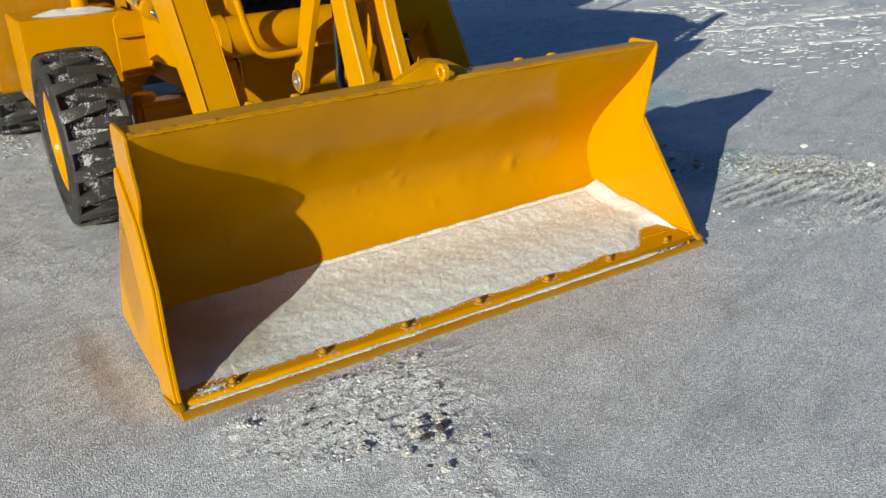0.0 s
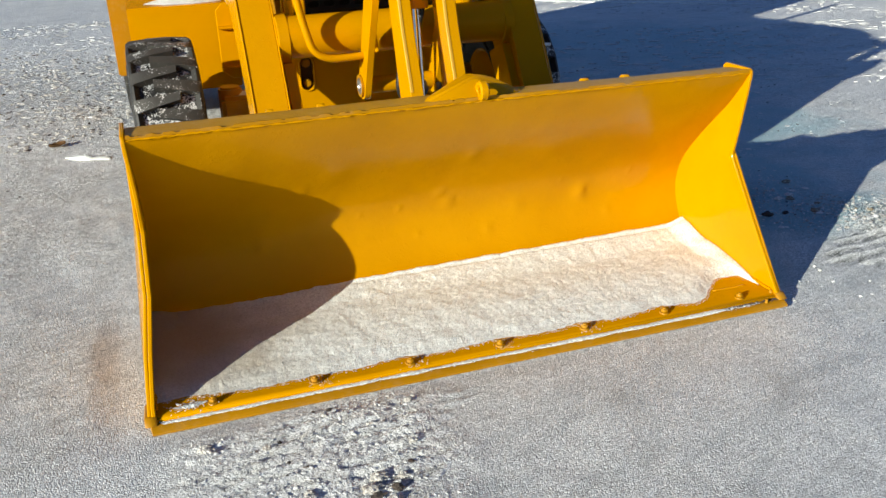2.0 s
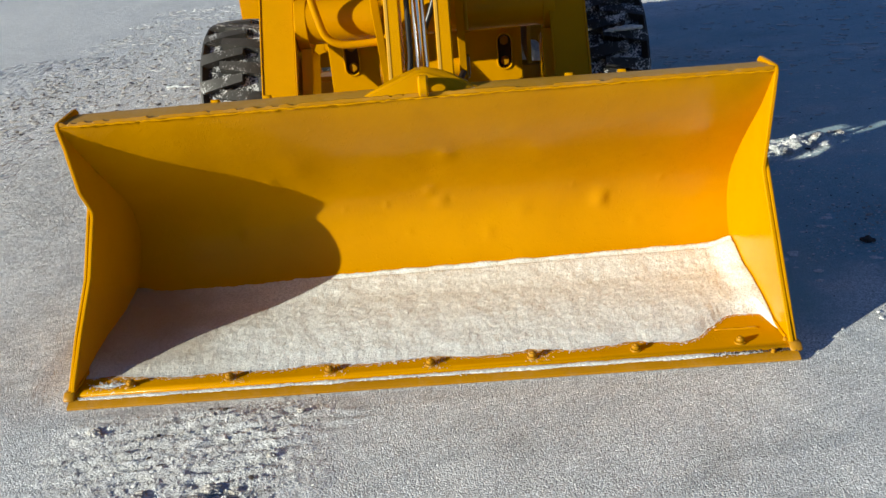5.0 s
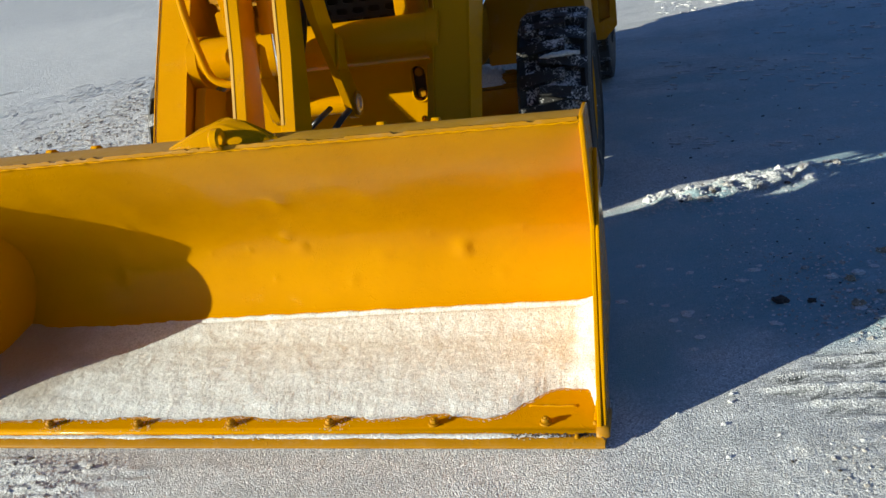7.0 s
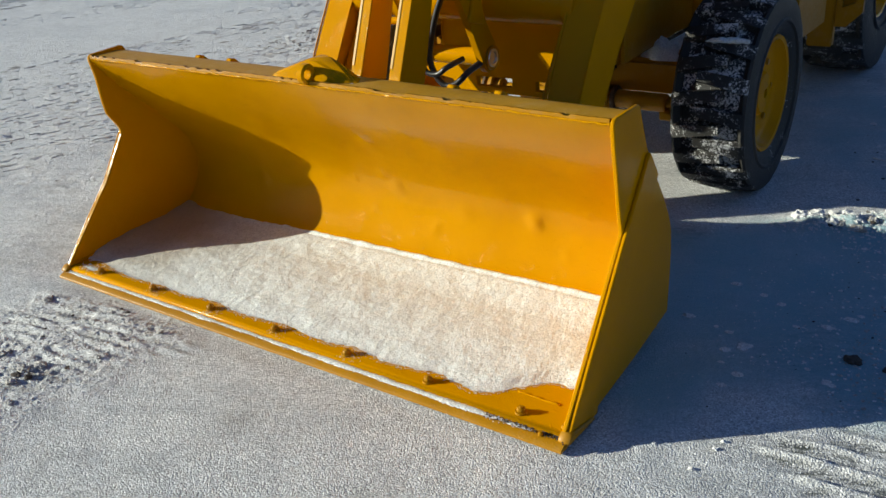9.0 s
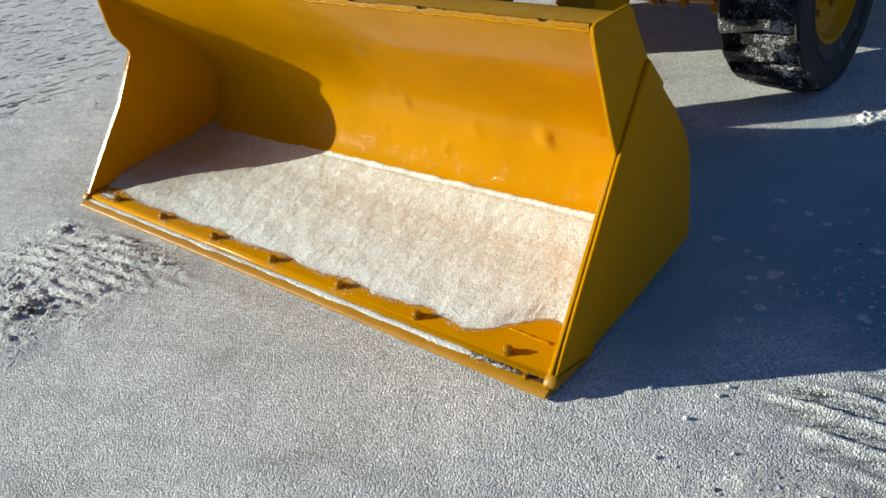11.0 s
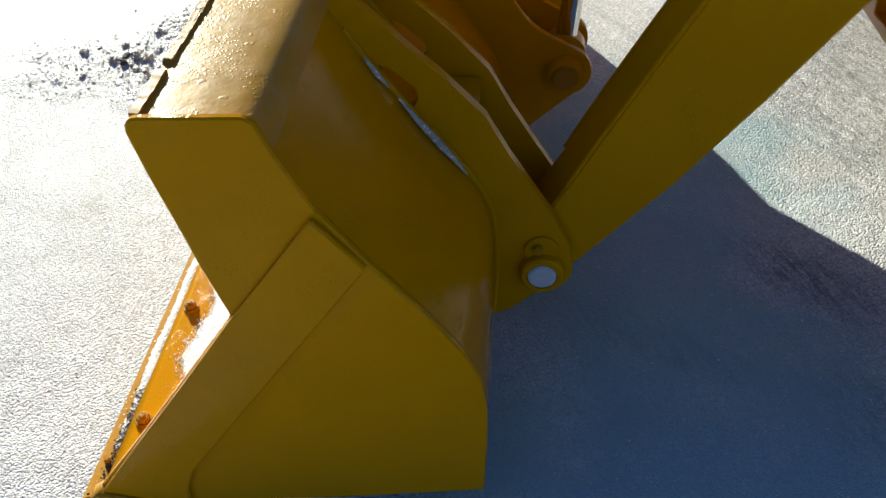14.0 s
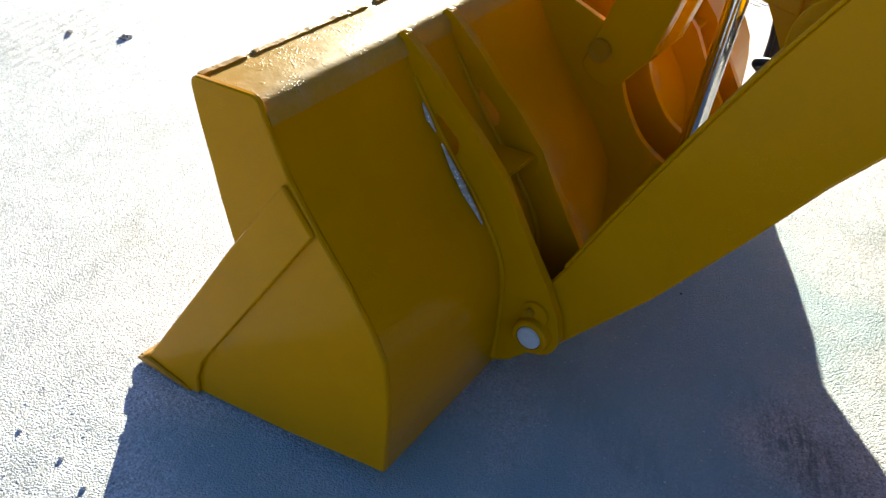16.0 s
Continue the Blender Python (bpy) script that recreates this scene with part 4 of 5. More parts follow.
def lug_mesh(s, h, radius, rr, lugs):
    """One slanting tread bar, reaching from the middle of the tread over the shoulder."""
    bm = bmesh.new()
    wide = math.pi / lugs * 0.50
    vs = []
    for u, lean, wd in ((-0.34, -0.20, 0.80), (0.25, -0.05, 0.95), (0.84, 0.10, 1.15), (0.955, 0.11, 1.2)):
        x = s * h * u
        top = radius - (0.008 if u > 0.8 else 0.0) - (0.012 if u > 0.9 else 0.0)
        mid = lean * 2 * math.pi / lugs * 0.75
        row = []
        for d, r in ((-wide * wd, rr - 0.022 if u >= 0.9 else rr - 0.012), (-wide * wd * 0.72, top), (wide * wd * 0.72, top), (wide * wd, rr - 0.022 if u >= 0.9 else rr - 0.012)):
            t = mid + d
            row.append(bm.verts.new((x, r * math.cos(t), r * math.sin(t))))
        vs.append(row)
    for p, q in zip(vs, vs[1:]):
        for j in range(4):
            bm.faces.new((p[j - 1], p[j], q[j], q[j - 1]))
    bm.faces.new(vs[0])
    bm.faces.new(vs[-1][::-1])
    return bm


def part_root(name, centre):
    o = new(name)
    o.parent = loader
    o.location = centre
    o.empty_display_size = 0.05
    return o


wheels = []
for cx, out in ((0.692, -1), (2.515, 1)):
    wheels.append(wheel((cx, 4.80, 0.432), 0.438, 0.325, 0.245, out, 19, LUG_BARE if out < 0 else LUG, GROOVE))
for cx, cy, out in ((0.66, 7.25, -1), (2.46, 7.25, 1)):
    wheels.append(wheel((cx, cy, 0.685), 0.700, 0.40, 0.36, out, 19, LUG_BARE, GROOVE))

# boxes along the side, filler neck, bracket
def side_box(x0, x1):
    return block((x0, 5.36, 0.49), (x1, 5.90, 0.957), 0.006)


box = part("side_box", side_box(0.562, 1.130), YELLOW, loader, "square yellow tank box beside the frame")
neck = part("filler_neck", rod((0.92, 5.58, 0.955), (0.92, 5.58, 1.07), 0.045, 28, edge=0.004), YELLOW, box)
part("filler_cap", rod((0.92, 5.58, 1.07), (0.92, 5.58, 1.13), 0.058, 28, edge=0.008), CHROME, neck, "chrome filler cap")
BRK = [(0.985, 0.60), (0.985, 0.93), (1.02, 0.965), (1.15, 0.965), (1.165, 0.95), (1.165, 0.62), (1.12, 0.60), (1.09, 0.555), (1.04, 0.555)]
brk = part("mount_bracket", wall([(a + 0.035, b - 0.005) for a, b in BRK], 5.285, 5.30), YELLOW, box, "flanged bracket plate")
part("flange", block((1.180, 5.21, 0.635), (1.200, 5.298, 0.925), 0.003), YELLOW, brk)
part("flange", block((1.020, 5.25, 0.825), (1.180, 5.284, 0.840), 0.003), YELLOW, brk)
part("flange", block((1.020, 5.25, 0.605), (1.180, 5.284, 0.620), 0.003), YELLOW, brk)
part("side_box", block((2.10, 5.25, 0.55), (2.62, 5.80, 1.05), 0.006), YELLOW_WORN, loader, "square yellow box beside the frame")
part("web_plate", slab([(4.45, 0.74), (4.45, 0.95), (4.75, 1.02), (5.2, 1.02), (5.2, 0.70)], 1.155, 1.175), YELLOW, loader)
part("web_plate", slab([(4.45, 0.60), (4.45, 0.95), (4.75, 1.02), (5.25, 1.02), (5.25, 0.62)], 2.10, 2.12), YELLOW_WORN, loader)

for k, z in enumerate((0.66, 0.75, 0.84)):
    part("bracket_bolt", rod((1.190, 5.200, z), (1.190, 5.212, z), 0.010, 6, edge=0.002), YELLOW_WORN, brk)

# lift cylinders
for x in (1.075, 2.245):
    lift = part("lift_cylinder", rod((x, 4.62, 1.02), (x, 5.75, 1.20), 0.048, 28, edge=0.006), YELLOW, loader, "yellow lift cylinder")
    part("lift_rod", rod((x, 4.30, 0.965), (x, 4.62, 1.02), 0.025, 20), CHROME, lift)
    part("hose_fitting", rod((x - 0.06, 4.68, 1.05), (x - 0.06, 4.68, 1.13), 0.014, 10, edge=0.002), CHROME, lift)

# rear fenders, step boxes, cab
for s, xa, xb, yc in ((-1, 0.455, 0.95, 7.25), (1, 2.25, 2.70, 7.25)):
    if s < 0:
        tray = part("step_box", block((xa, 5.95, 0.50), (xb, 6.46, 1.10), 0.008), YELLOW_WORN, loader, "yellow step box ahead of the rear wheel")
        part("step_lip", block((xa - 0.01, 5.92, 1.102), (xb, 6.48, 1.135), 0.004), YELLOW_WORN, tray)
    arch = [(yc + 0.80 * math.cos(radians(a)), 0.70 + 0.78 * math.sin(radians(a))) for a in range(15, 171, 12)]
    inner = [(yc + 0.775 * math.cos(radians(a)), 0.70 + 0.755 * math.sin(radians(a))) for a in range(170, 14, -12)]
    part("fender", slab(arch + inner, xa, xb, edge=0.004), YELLOW_WORN, loader, "curved yellow rear fender")
post = part("step_plate", block((2.470, 6.10, 0.36), (2.602, 6.16, 1.16), 0.006), YELLOW_WORN, loader, "upright yellow step plate ahead of the rear wheel")
part("step_frame", wall([(2.604, 0.47), (2.665, 0.47), (2.74, 0.55), (2.74, 1.15), (2.604, 1.15)], 6.105, 6.145, [[(2.635, 0.575), (2.70, 0.60), (2.70, 1.05), (2.635, 1.05)]]), YELLOW_WORN, post)
part("step_back", block((2.606, 6.15, 0.56), (2.73, 6.165, 1.12), 0.003), YELLOW_WORN, post)
part("battery_case", block((0.50, 5.98, 1.137), (0.93, 6.42, 1.42), 0.02), BLACK, loader, "black plastic case")
for x in (0.98, 2.30):
    for y in (6.30, 8.05):
        part("cab_post", block((x - 0.04, y - 0.05, 0.95), (x + 0.04, y + 0.05, 2.50), 0.01), YELLOW_WORN, loader)
part("cab_floor", block((0.98, 6.2, 0.865), (2.30, 8.4, 0.95), 0.01), YELLOW_WORN, loader)
part("cab_roof", block((0.90, 6.15, 2.50), (2.38, 8.25, 2.62), 0.03), YELLOW_WORN, loader)
# unseen cab walls, added and raised so only a narrow strip of sun passes
part("cab_lower", block((1.0, 6.24, 0.952), (2.28, 6.30, 2.30), 0.01), YELLOW_WORN, loader)
part("cab_side", block((0.96, 6.36, 0.952), (0.985, 8.0, 2.36), 0.006), YELLOW_WORN, loader)
part("cab_side", block((2.295, 6.36, 0.952), (2.32, 8.0, 2.36), 0.006), YELLOW_WORN, loader)
part("cab_back", block((1.0, 8.06, 0.952), (2.28, 8.12, 1.55), 0.01), YELLOW_WORN, loader)
part("seat", block((1.40, 7.1, 0.96), (1.88, 7.6, 1.35), 0.06, 3), BLACK, loader)
part("exhaust_stack", rod((1.90, 5.5, 1.62), (1.90, 5.5, 2.25), 0.035, 20), BLACK, loader)
bpy.context.view_layer.update()
inv = loader.matrix_world.inverted()
for o in loader.children:
    o.matrix_parent_inverse = inv


# ---- snow ----
def snow_front(x):
    """How far forward the snow in the bucket reaches."""
    front = 2.732 + 0.012 * fbm(x, 1.3, 4.5, 4) + 0.007 * fbm(x, 4.3, 26, 3) + 0.0028 * fbm(x, 2.3, 95, 3) + 0.008 * math.cos((x - 0.656) / 0.3242 * 2 * math.pi)
    return front + 0.135 * smooth_step(2.42, 2.66, x) - 0.10 * smooth_step(2.712, 2.742, x) + 0.03 * smooth_step(0.66, 0.55, x)


def bucket_snow():
    """Grainy snow lying in the bucket, with a ragged front edge and a bare corner."""
    nx, ny = 760, 120
    verts, keep = [], {}
    for i in range(nx + 1):
        x = X0 + 0.004 + (X1 - X0 - 0.008) * i / nx
        front = snow_front(x)
        for j in range(ny + 1):
            t = j / ny
            y = front + (3.312 - front) * t
            floor_z = 0.036 + 0.014 * (y - 2.69) / 0.44 + 0.034 * smooth_step(3.12, 3.33, y)
            rise = smooth_step(-0.002, 0.075, y - front) * 0.75 + 0.25 * smooth_step(-0.002, 0.012, y - front)
            deep = 0.008 + 0.015 * smooth_step(2.75, 3.0, y) * (1 - 0.9 * smooth_step(3.08, 3.31, y)) - 0.006 * smooth_step(3.1, 3.3, y) * smooth_step(1.7, 0.9, x) + 0.010 * smooth_step(3.1, 3.3, y) * smooth_step(1.5, 2.6, x)
            deep += 0.026 * smooth_step(2.645, 2.745, x) * smooth_step(2.72, 3.15, y) + 0.012 * smooth_step(0.60, 0.49, x)
            z = floor_z + rise * (deep + 0.0030 * fbm(x, y, 13, 3) + 0.0009 * fbm(x, y, 52, 3)) - 0.002 * (1 - rise)
            fringe = smooth_step(1.0, 1.4, x) * (0.7 + 0.6 * fbm(x, 8.8, 9, 3))
            z += fringe * (0.007 * smooth_step(3.293, 3.304, y) - 0.003 * math.exp(-((y - 3.288) / 0.006) ** 2))
            verts.append((x, y, z))
    h = ny + 1
    faces = [(i * h + j, (i + 1) * h + j, (i + 1) * h + j + 1, i * h + j + 1) for i in range(nx) for j in range(ny)]
    base = len(verts)
    rim = [i * h for i in range(nx + 1)] + [nx * h + j for j in range(1, ny + 1)] + [i * h + ny for i in range(nx - 1, -1, -1)] + [j for j in range(ny - 1, 0, -1)]
    verts += [(verts[k][0], verts[k][1], 0.030 + 0.014 * (verts[k][1] - 2.69) / 0.44 + 0.030 * smooth_step(3.12, 3.33, verts[k][1])) for k in rim]
    n = len(rim)
    faces += [(rim[k], base + k, base + (k + 1) % n, rim[(k + 1) % n]) for k in range(n)]
    faces.append(tuple(base + k for k in range(n)))
    me = bpy.data.meshes.new("snow_layer")
    me.from_pydata(verts, [], faces)
    # snow turns browner towards the low-x end and along a line at the back
    brown_tone = [0.85 * smooth_step(1.20, 0.56, v[0] + 0.16 * fbm(v[0], v[1], 5.0, 4)) * (0.55 + 0.45 * smooth_step(2.74, 2.9, v[1])) for v in verts]
    brown_tone = [max(q, 0.18 * math.exp(-((v[1] + 0.004 * fbm(v[0], 2.0, 30, 2) - 3.288) / 0.005) ** 2)) for q, v in zip(brown_tone, verts)]
    me.attributes.new("browned", "FLOAT", "POINT").data.foreach_set("value", brown_tone)
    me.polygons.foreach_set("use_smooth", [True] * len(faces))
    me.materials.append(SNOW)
    return tagged(new("snow_layer", me), "grainy white snow lying on the bucket floor", "snow")


bucket_snow()


def snow_strip():
    """Snow caught in the step behind the cutting edge."""
    bm = bmesh.new()
    rings, n = [], 640
    for i in range(n + 1):
        x = 0.50 + 2.16 * i / n
        w = 0.5 + 0.5 * fbm(x, 7.7, 9, 4)
        r = max(0.0010, 0.0088 * (0.40 + w) * (1 - smooth_step(2.45, 2.66, x) * 0.7))
        y, z = 2.661 + 0.003 * noise.noise((x * 14, 0, 0)), 0.022
        rings.append([bm.verts.new((x, y + 1.25 * g * math.cos(a), z + 0.36 * g * math.sin(a))) for a in (k * math.pi / 4 for k in range(8)) for g in (r * (1 + 0.4 * noise.noise((x * 120, math.cos(a) * 2, math.sin(a) * 2))),)])
    for a, b in zip(rings, rings[1:]):
        for k in range(8):
            bm.faces.new((a[k - 1], a[k], b[k], b[k - 1]))
    bm.faces.new(rings[0])
    bm.faces.new(rings[-1])
    return tagged(part("snow_line", bm, SNOW, None, "", 80), "thin line of snow behind the cutting edge", "snow")


snow_strip()


def heap(name, at, size, label, mat=SNOW, seed=1, n=26):
    """A low rounded drift with an uneven outline."""
    bm = bmesh.new()
    rows = []
    for i in range(n + 1):
        row = []
        for k in range(36):
            a = 2 * math.pi * k / 36
            edge = 1 + 0.22 * noise.noise((math.cos(a) * 1.7 + seed, math.sin(a) * 1.7, seed))
            r = i / n
            x, y = size[0] * edge * r * math.cos(a), size[1] * edge * r * math.sin(a)
            z = size[2] * (1 - r ** 2.2) * (1 + 0.35 * fbm(x + seed, y, 8, 3) + 0.3 * fbm(x, y + seed, 38, 3))
            row.append(bm.verts.new((at[0] + x, at[1] + y, at[2] + z)))
        rows.append(row)
    for a, b in zip(rows, rows[1:]):
        for k in range(36):
            bm.faces.new((a[k - 1], a[k], b[k], b[k - 1]))
    bm.faces.new(rows[-1])
    bmesh.ops.remove_doubles(bm, verts=rows[0], dist=1e-5)
    return tagged(part(name, bm, mat, None, "", 80), label, "snow")


heap("snow_patch", (0.88, 5.57, 0.955), (0.22, 0.15, 0.024), "white snow lying on the tank box")
heap("snow_patch", (2.17, 4.815, 0.556), (0.13, 0.085, 0.075), "grainy snow lying on the front axle", seed=4)
heap("snow_patch", (1.10, 4.80, 0.557), (0.11, 0.05, 0.014), "grainy snow lying on the front axle", seed=6)


def chunk(rng, size):
    """A broken lump: a squashed, jittered box with cut corners."""
    bm = bmesh.new()
    bmesh.ops.create_icosphere(bm, subdivisions=1, radius=1)
    for v in bm.verts:
        v.co *= rng.uniform(0.65, 1.2)
        v.co = Vector((v.co.x * size[0], v.co.y * size[1], max(v.co.z, -0.35) * size[2]))
    return bm


def crumbs(name, label, mat, count, seed, low, high, power=2.2, area=(-1.6, 6.5, 0.6, 9.5), least=0.05):
    """Loose bits over the crumbly patches and sparsely over the rest, all in one mesh."""
    rng = random.Random(seed)
    lumps = [chunk(random.Random(s), (1.2, 0.9, 0.5)) for s in range(6)]
    base = [np.array([v.co[:] for v in b.verts]) for b in lumps]
    lumps[0].verts.index_update()
    tri = [[v.index for v in f.verts] for f in lumps[0].faces]
    verts, faces = [], []
    placed = 0
    while placed < count:
        x, y = rng.uniform(area[0], area[1]), rng.uniform(area[2], area[3])
        if 0.44 < x < 2.80 and 2.60 < y < 3.44:
            continue
        if 3.25 < x < 4.0 and 2.68 < y < 3.16 and rng.random() < 0.7:  # the bars of the print stay bare
            continue
        q = looseness(x, y)
        if rng.random() > max(least, q):
            continue
        r = low + (high - low) * rng.random() ** (power * 2) * (0.45 + 0.55 * q)
        z = ground_height(x, y, q)
        a, shape = rng.uniform(0, 6.283), base[rng.randrange(6)]
        c, s = math.cos(a), math.sin(a)
        k = len(verts)
        verts += [(x + r * (p[0] * c - p[1] * s), y + r * (p[0] * s + p[1] * c), z + r * (p[2] + 0.1)) for p in shape]
        faces += [[k + i for i in f] for f in tri]
        placed += 1
    me = bpy.data.meshes.new(name)
    me.from_pydata(verts, [], faces)
    me.materials.append(mat)
    return tagged(new(name, me), label, "snow", kind="stuff")


crumbs("snow_crumbs", "loose crumbs of broken snow scattered on the ice", CRUMB, 11000, 11, 0.0015, 0.010)
crumbs("dirt_specks", "dark grit and frozen dirt specks on the snow", CLOD, 700, 12, 0.002, 0.012)


crumbs("snow_crumbs", "white broken snow crumbs in front of the bucket lip", CRUMB, 4200, 13, 0.0012, 0.0065, 1.7, (0.2, 1.7, 1.5, 2.6))
crumbs("snow_crumbs", "dirty snow crumbs beside the bucket", CRUMB, 3600, 14, 0.0012, 0.009, 1.9, (2.85, 5.2, 2.2, 5.1))
crumbs("snow_crumbs", "glinting snow crumbs between the far tyre tracks", CRUMB, 1500, 23, 0.004, 0.022, 1.8, (5.0, 9.6, 4.0, 7.6), 0.12)
crumbs("snow_crumbs", "soiled rubble crumbs along the tyre print", DIRTY, 2600, 24, 0.0015, 0.011, 1.6, (3.3, 4.9, 2.2, 3.9))
crumbs("snow_crumbs", "broken plough snow crumbs beside the wheel", CRUMB, 2200, 16, 0.0015, 0.012, 1.4, (2.8, 4.0, 4.28, 4.95))
crumbs("dirt_specks", "dark grit and frozen dirt specks beside the bucket", CLOD, 220, 15, 0.0015, 0.009, 1.9, (2.85, 5.0, 2.3, 4.2))


crumbs("snow_crumbs", "dirty broken snow crumbs strewn beside the loader", DIRTY, 5200, 19, 0.003, 0.026, 1.5, (-2.2, 0.62, 6.3, 11.5), 0.25)
crumbs("dirt_specks", "dark dirt bits strewn beside the loader", CLOD, 900, 20, 0.004, 0.024, 1.7, (-2.2, 0.62, 6.3, 11.5), 0.25)
crumbs("dirt_specks", "dark grit scattered over shaded ice beside the loader", CLOD, 800, 17, 0.002, 0.020, 2.0, (2.9, 6.5, 4.2, 9.5), 0.6)
crumbs("snow_crumbs", "small snow crumbs strewn over packed snow", CRUMB, 9000, 18, 0.0010, 0.0052, 1.7, (-0.8, 4.6, 0.6, 4.6), 0.6)


def streaks(name, label, mat, count, seed, area, heading, spread_deg, length, least=0.0):
    """Long low flakes of crust torn up along tyre tracks, joined in one mesh."""
    rng = random.Random(seed)
    shape = chunk(random.Random(4), (1, 1, 1))
    shape.verts.index_update()
    base, tri = [v.co.copy() for v in shape.verts], [[v.index for v in f.verts] for f in shape.faces]
    verts, faces = [], []
    for _ in range(count):
        x, y = rng.uniform(area[0], area[1]), rng.uniform(area[2], area[3])
        c, d = math.cos(radians(heading)), math.sin(radians(heading))
        if noise.noise(((-x * d + y * c) * 1.1, (x * c + y * d) * 0.16, seed)) < least:
            continue
        a = radians(heading + rng.gauss(0, spread_deg))
        long = length * (0.25 + 0.75 * rng.random() ** 2)
        wide, high = long * rng.uniform(0.18, 0.40), 0.0035 + 0.009 * rng.random()
        q, z, k = (math.cos(a), math.sin(a)), ground_height(x, y, 0.3), len(verts)
        verts += [(x + long * p.x * q[0] - wide * p.y * q[1], y + long * p.x * q[1] + wide * p.y * q[0], z + high * p.z) for p in base]
        faces += [[k + i for i in f] for f in tri]
    me = bpy.data.meshes.new(name)
    me.from_pydata(verts, [], faces)
    me.materials.append(mat)
    return tagged(new(name, me), label, "snow", kind="stuff")


streaks("track_crust", "torn white crust along old tyre tracks", CRUMB, 9000, 51, (-9.0, -1.0, 3.0, 9.5), 62, 9, 0.085)
streaks("track_crust", "soiled crust along old tyre tracks", DIRTY, 2000, 52, (-9.0, -1.0, 3.0, 9.5), 62, 9, 0.09)
streaks("track_crust", "scattered crust on shaded ice beyond the loader", CRUMB, 2600, 53, (3.0, 9.0, 5.2, 13.0), -24, 8, 0.07, 0.0)
streaks("track_crust", "torn white crust between far tyre tracks", CRUMB, 900, 54, (6.0, 11.0, 4.2, 8.2), -20, 10, 0.08, 0.0)
streaks("track_crust", "broken white crust beside the loader", CRUMB, 2400, 55, (-2.4, 0.5, 6.4, 13.0), 20, 30, 0.055)
streaks("track_crust", "dark soiled crust beside the loader", DIRTY, 900, 56, (-2.4, 0.5, 6.4, 13.0), 20, 30, 0.05)


def lump(name, at, size, label, category, mat, seed, group="broken snow lumps"):
    bm = bmesh.new()
    bmesh.ops.create_icosphere(bm, subdivisions=3, radius=1)
    for v in bm.verts:
        d = 1 + 0.50 * noise.noise(v.co * 1.9 + Vector((seed, 0, 0))) + 0.34 * noise.noise(v.co * 4.3 + Vector((0, seed, 0))) + 0.12 * noise.noise(v.co * 11 + Vector((0, 0, seed)))
        v.co = Vector((v.co.x * d * size[0], v.co.y * d * size[1], max(v.co.z * d, -0.4) * size[2])) + Vector((at[0], at[1], ground_height(at[0], at[1], looseness(at[0], at[1])) + 0.3 * size[2]))
    return tagged(part(name, bm, mat, None, "", 24), label, category, group="" if category == "dirt clod" else group)


lump("dirt_clod", (3.320, 3.464), (0.025, 0.019, 0.016), "dark frozen dirt clod on blue-shaded ice", "dirt clod", CLOD, 1)
lump("dirt_clod", (1.085, 2.105), (0.016, 0.012, 0.010), "dark dirt clod among broken snow", "dirt clod", CLOD, 3)
lump("dirt_clod", (1.03, 2.095), (0.020, 0.014, 0.008), "dark dirt clod among broken snow", "dirt clod", CLOD, 4)
lump("dirt_clod", (3.42, 3.46), (0.014, 0.010, 0.010), "small dark frozen dirt clod on ice", "dirt clod", CLOD, 2)
for k, (x, y, s) in enumerate(((1.02, 2.13, 0.026), (1.06, 2.06, 0.022), (0.95, 2.06, 0.018), (1.12, 2.16, 0.018), (1.0, 1.93, 0.02), (1.16, 1.99, 0.018), (0.86, 2.17, 0.015), (1.05, 2.17, 0.024), (0.61, 2.49, 0.020), (0.85, 2.15, 0.018), (1.24, 2.52, 0.014), (0.78, 2.42, 0.013), (1.10, 2.44, 0.015), (0.97, 2.52, 0.012), (1.19, 2.30, 0.012), (0.62, 2.47, 0.017), (1.33, 0.86, 0.030), (1.45, 0.62, 0.016))):
    lump("snow_lump", (x, y), (s, s * 0.75, s * 0.5), "broken lump of dirty snow on the ice", "snow lump", DIRTY, 10 + k)
for k, (x, y, s) in enumerate(((2.790, 3.517, 0.022), (2.853, 3.82, 0.018), (3.023, 3.157, 0.015), (3.013, 3.410, 0.022), (2.941, 3.471, 0.013), (3.209, 3.637, 0.020), (3.262, 3.725, 0.022), (3.12, 3.60, 0.012), (2.98, 3.28, 0.010))):
    lump("ice_flake", (x, y), (s, s * 0.62, s * 0.20), "pale flat flake of ice frozen on shaded ice", "ice flake", CRUMB, 60 + k, "flat ice flakes")
for k, (x, y, s) in enumerate(((3.083, 2.749, 0.007), (3.084, 2.602, 0.006), (3.108, 2.857, 0.007), (3.117, 2.898, 0.0065), (2.96, 2.80, 0.005), (3.22, 2.70, 0.005), (4.307, 3.305, 0.020))):
    lump("snow_lump", (x, y), (s, s * 0.8, s * 0.75), "small white lump of snow on the ice", "snow lump", CRUMB, 80 + k, "small white snow lumps")
rng = random.Random(27)
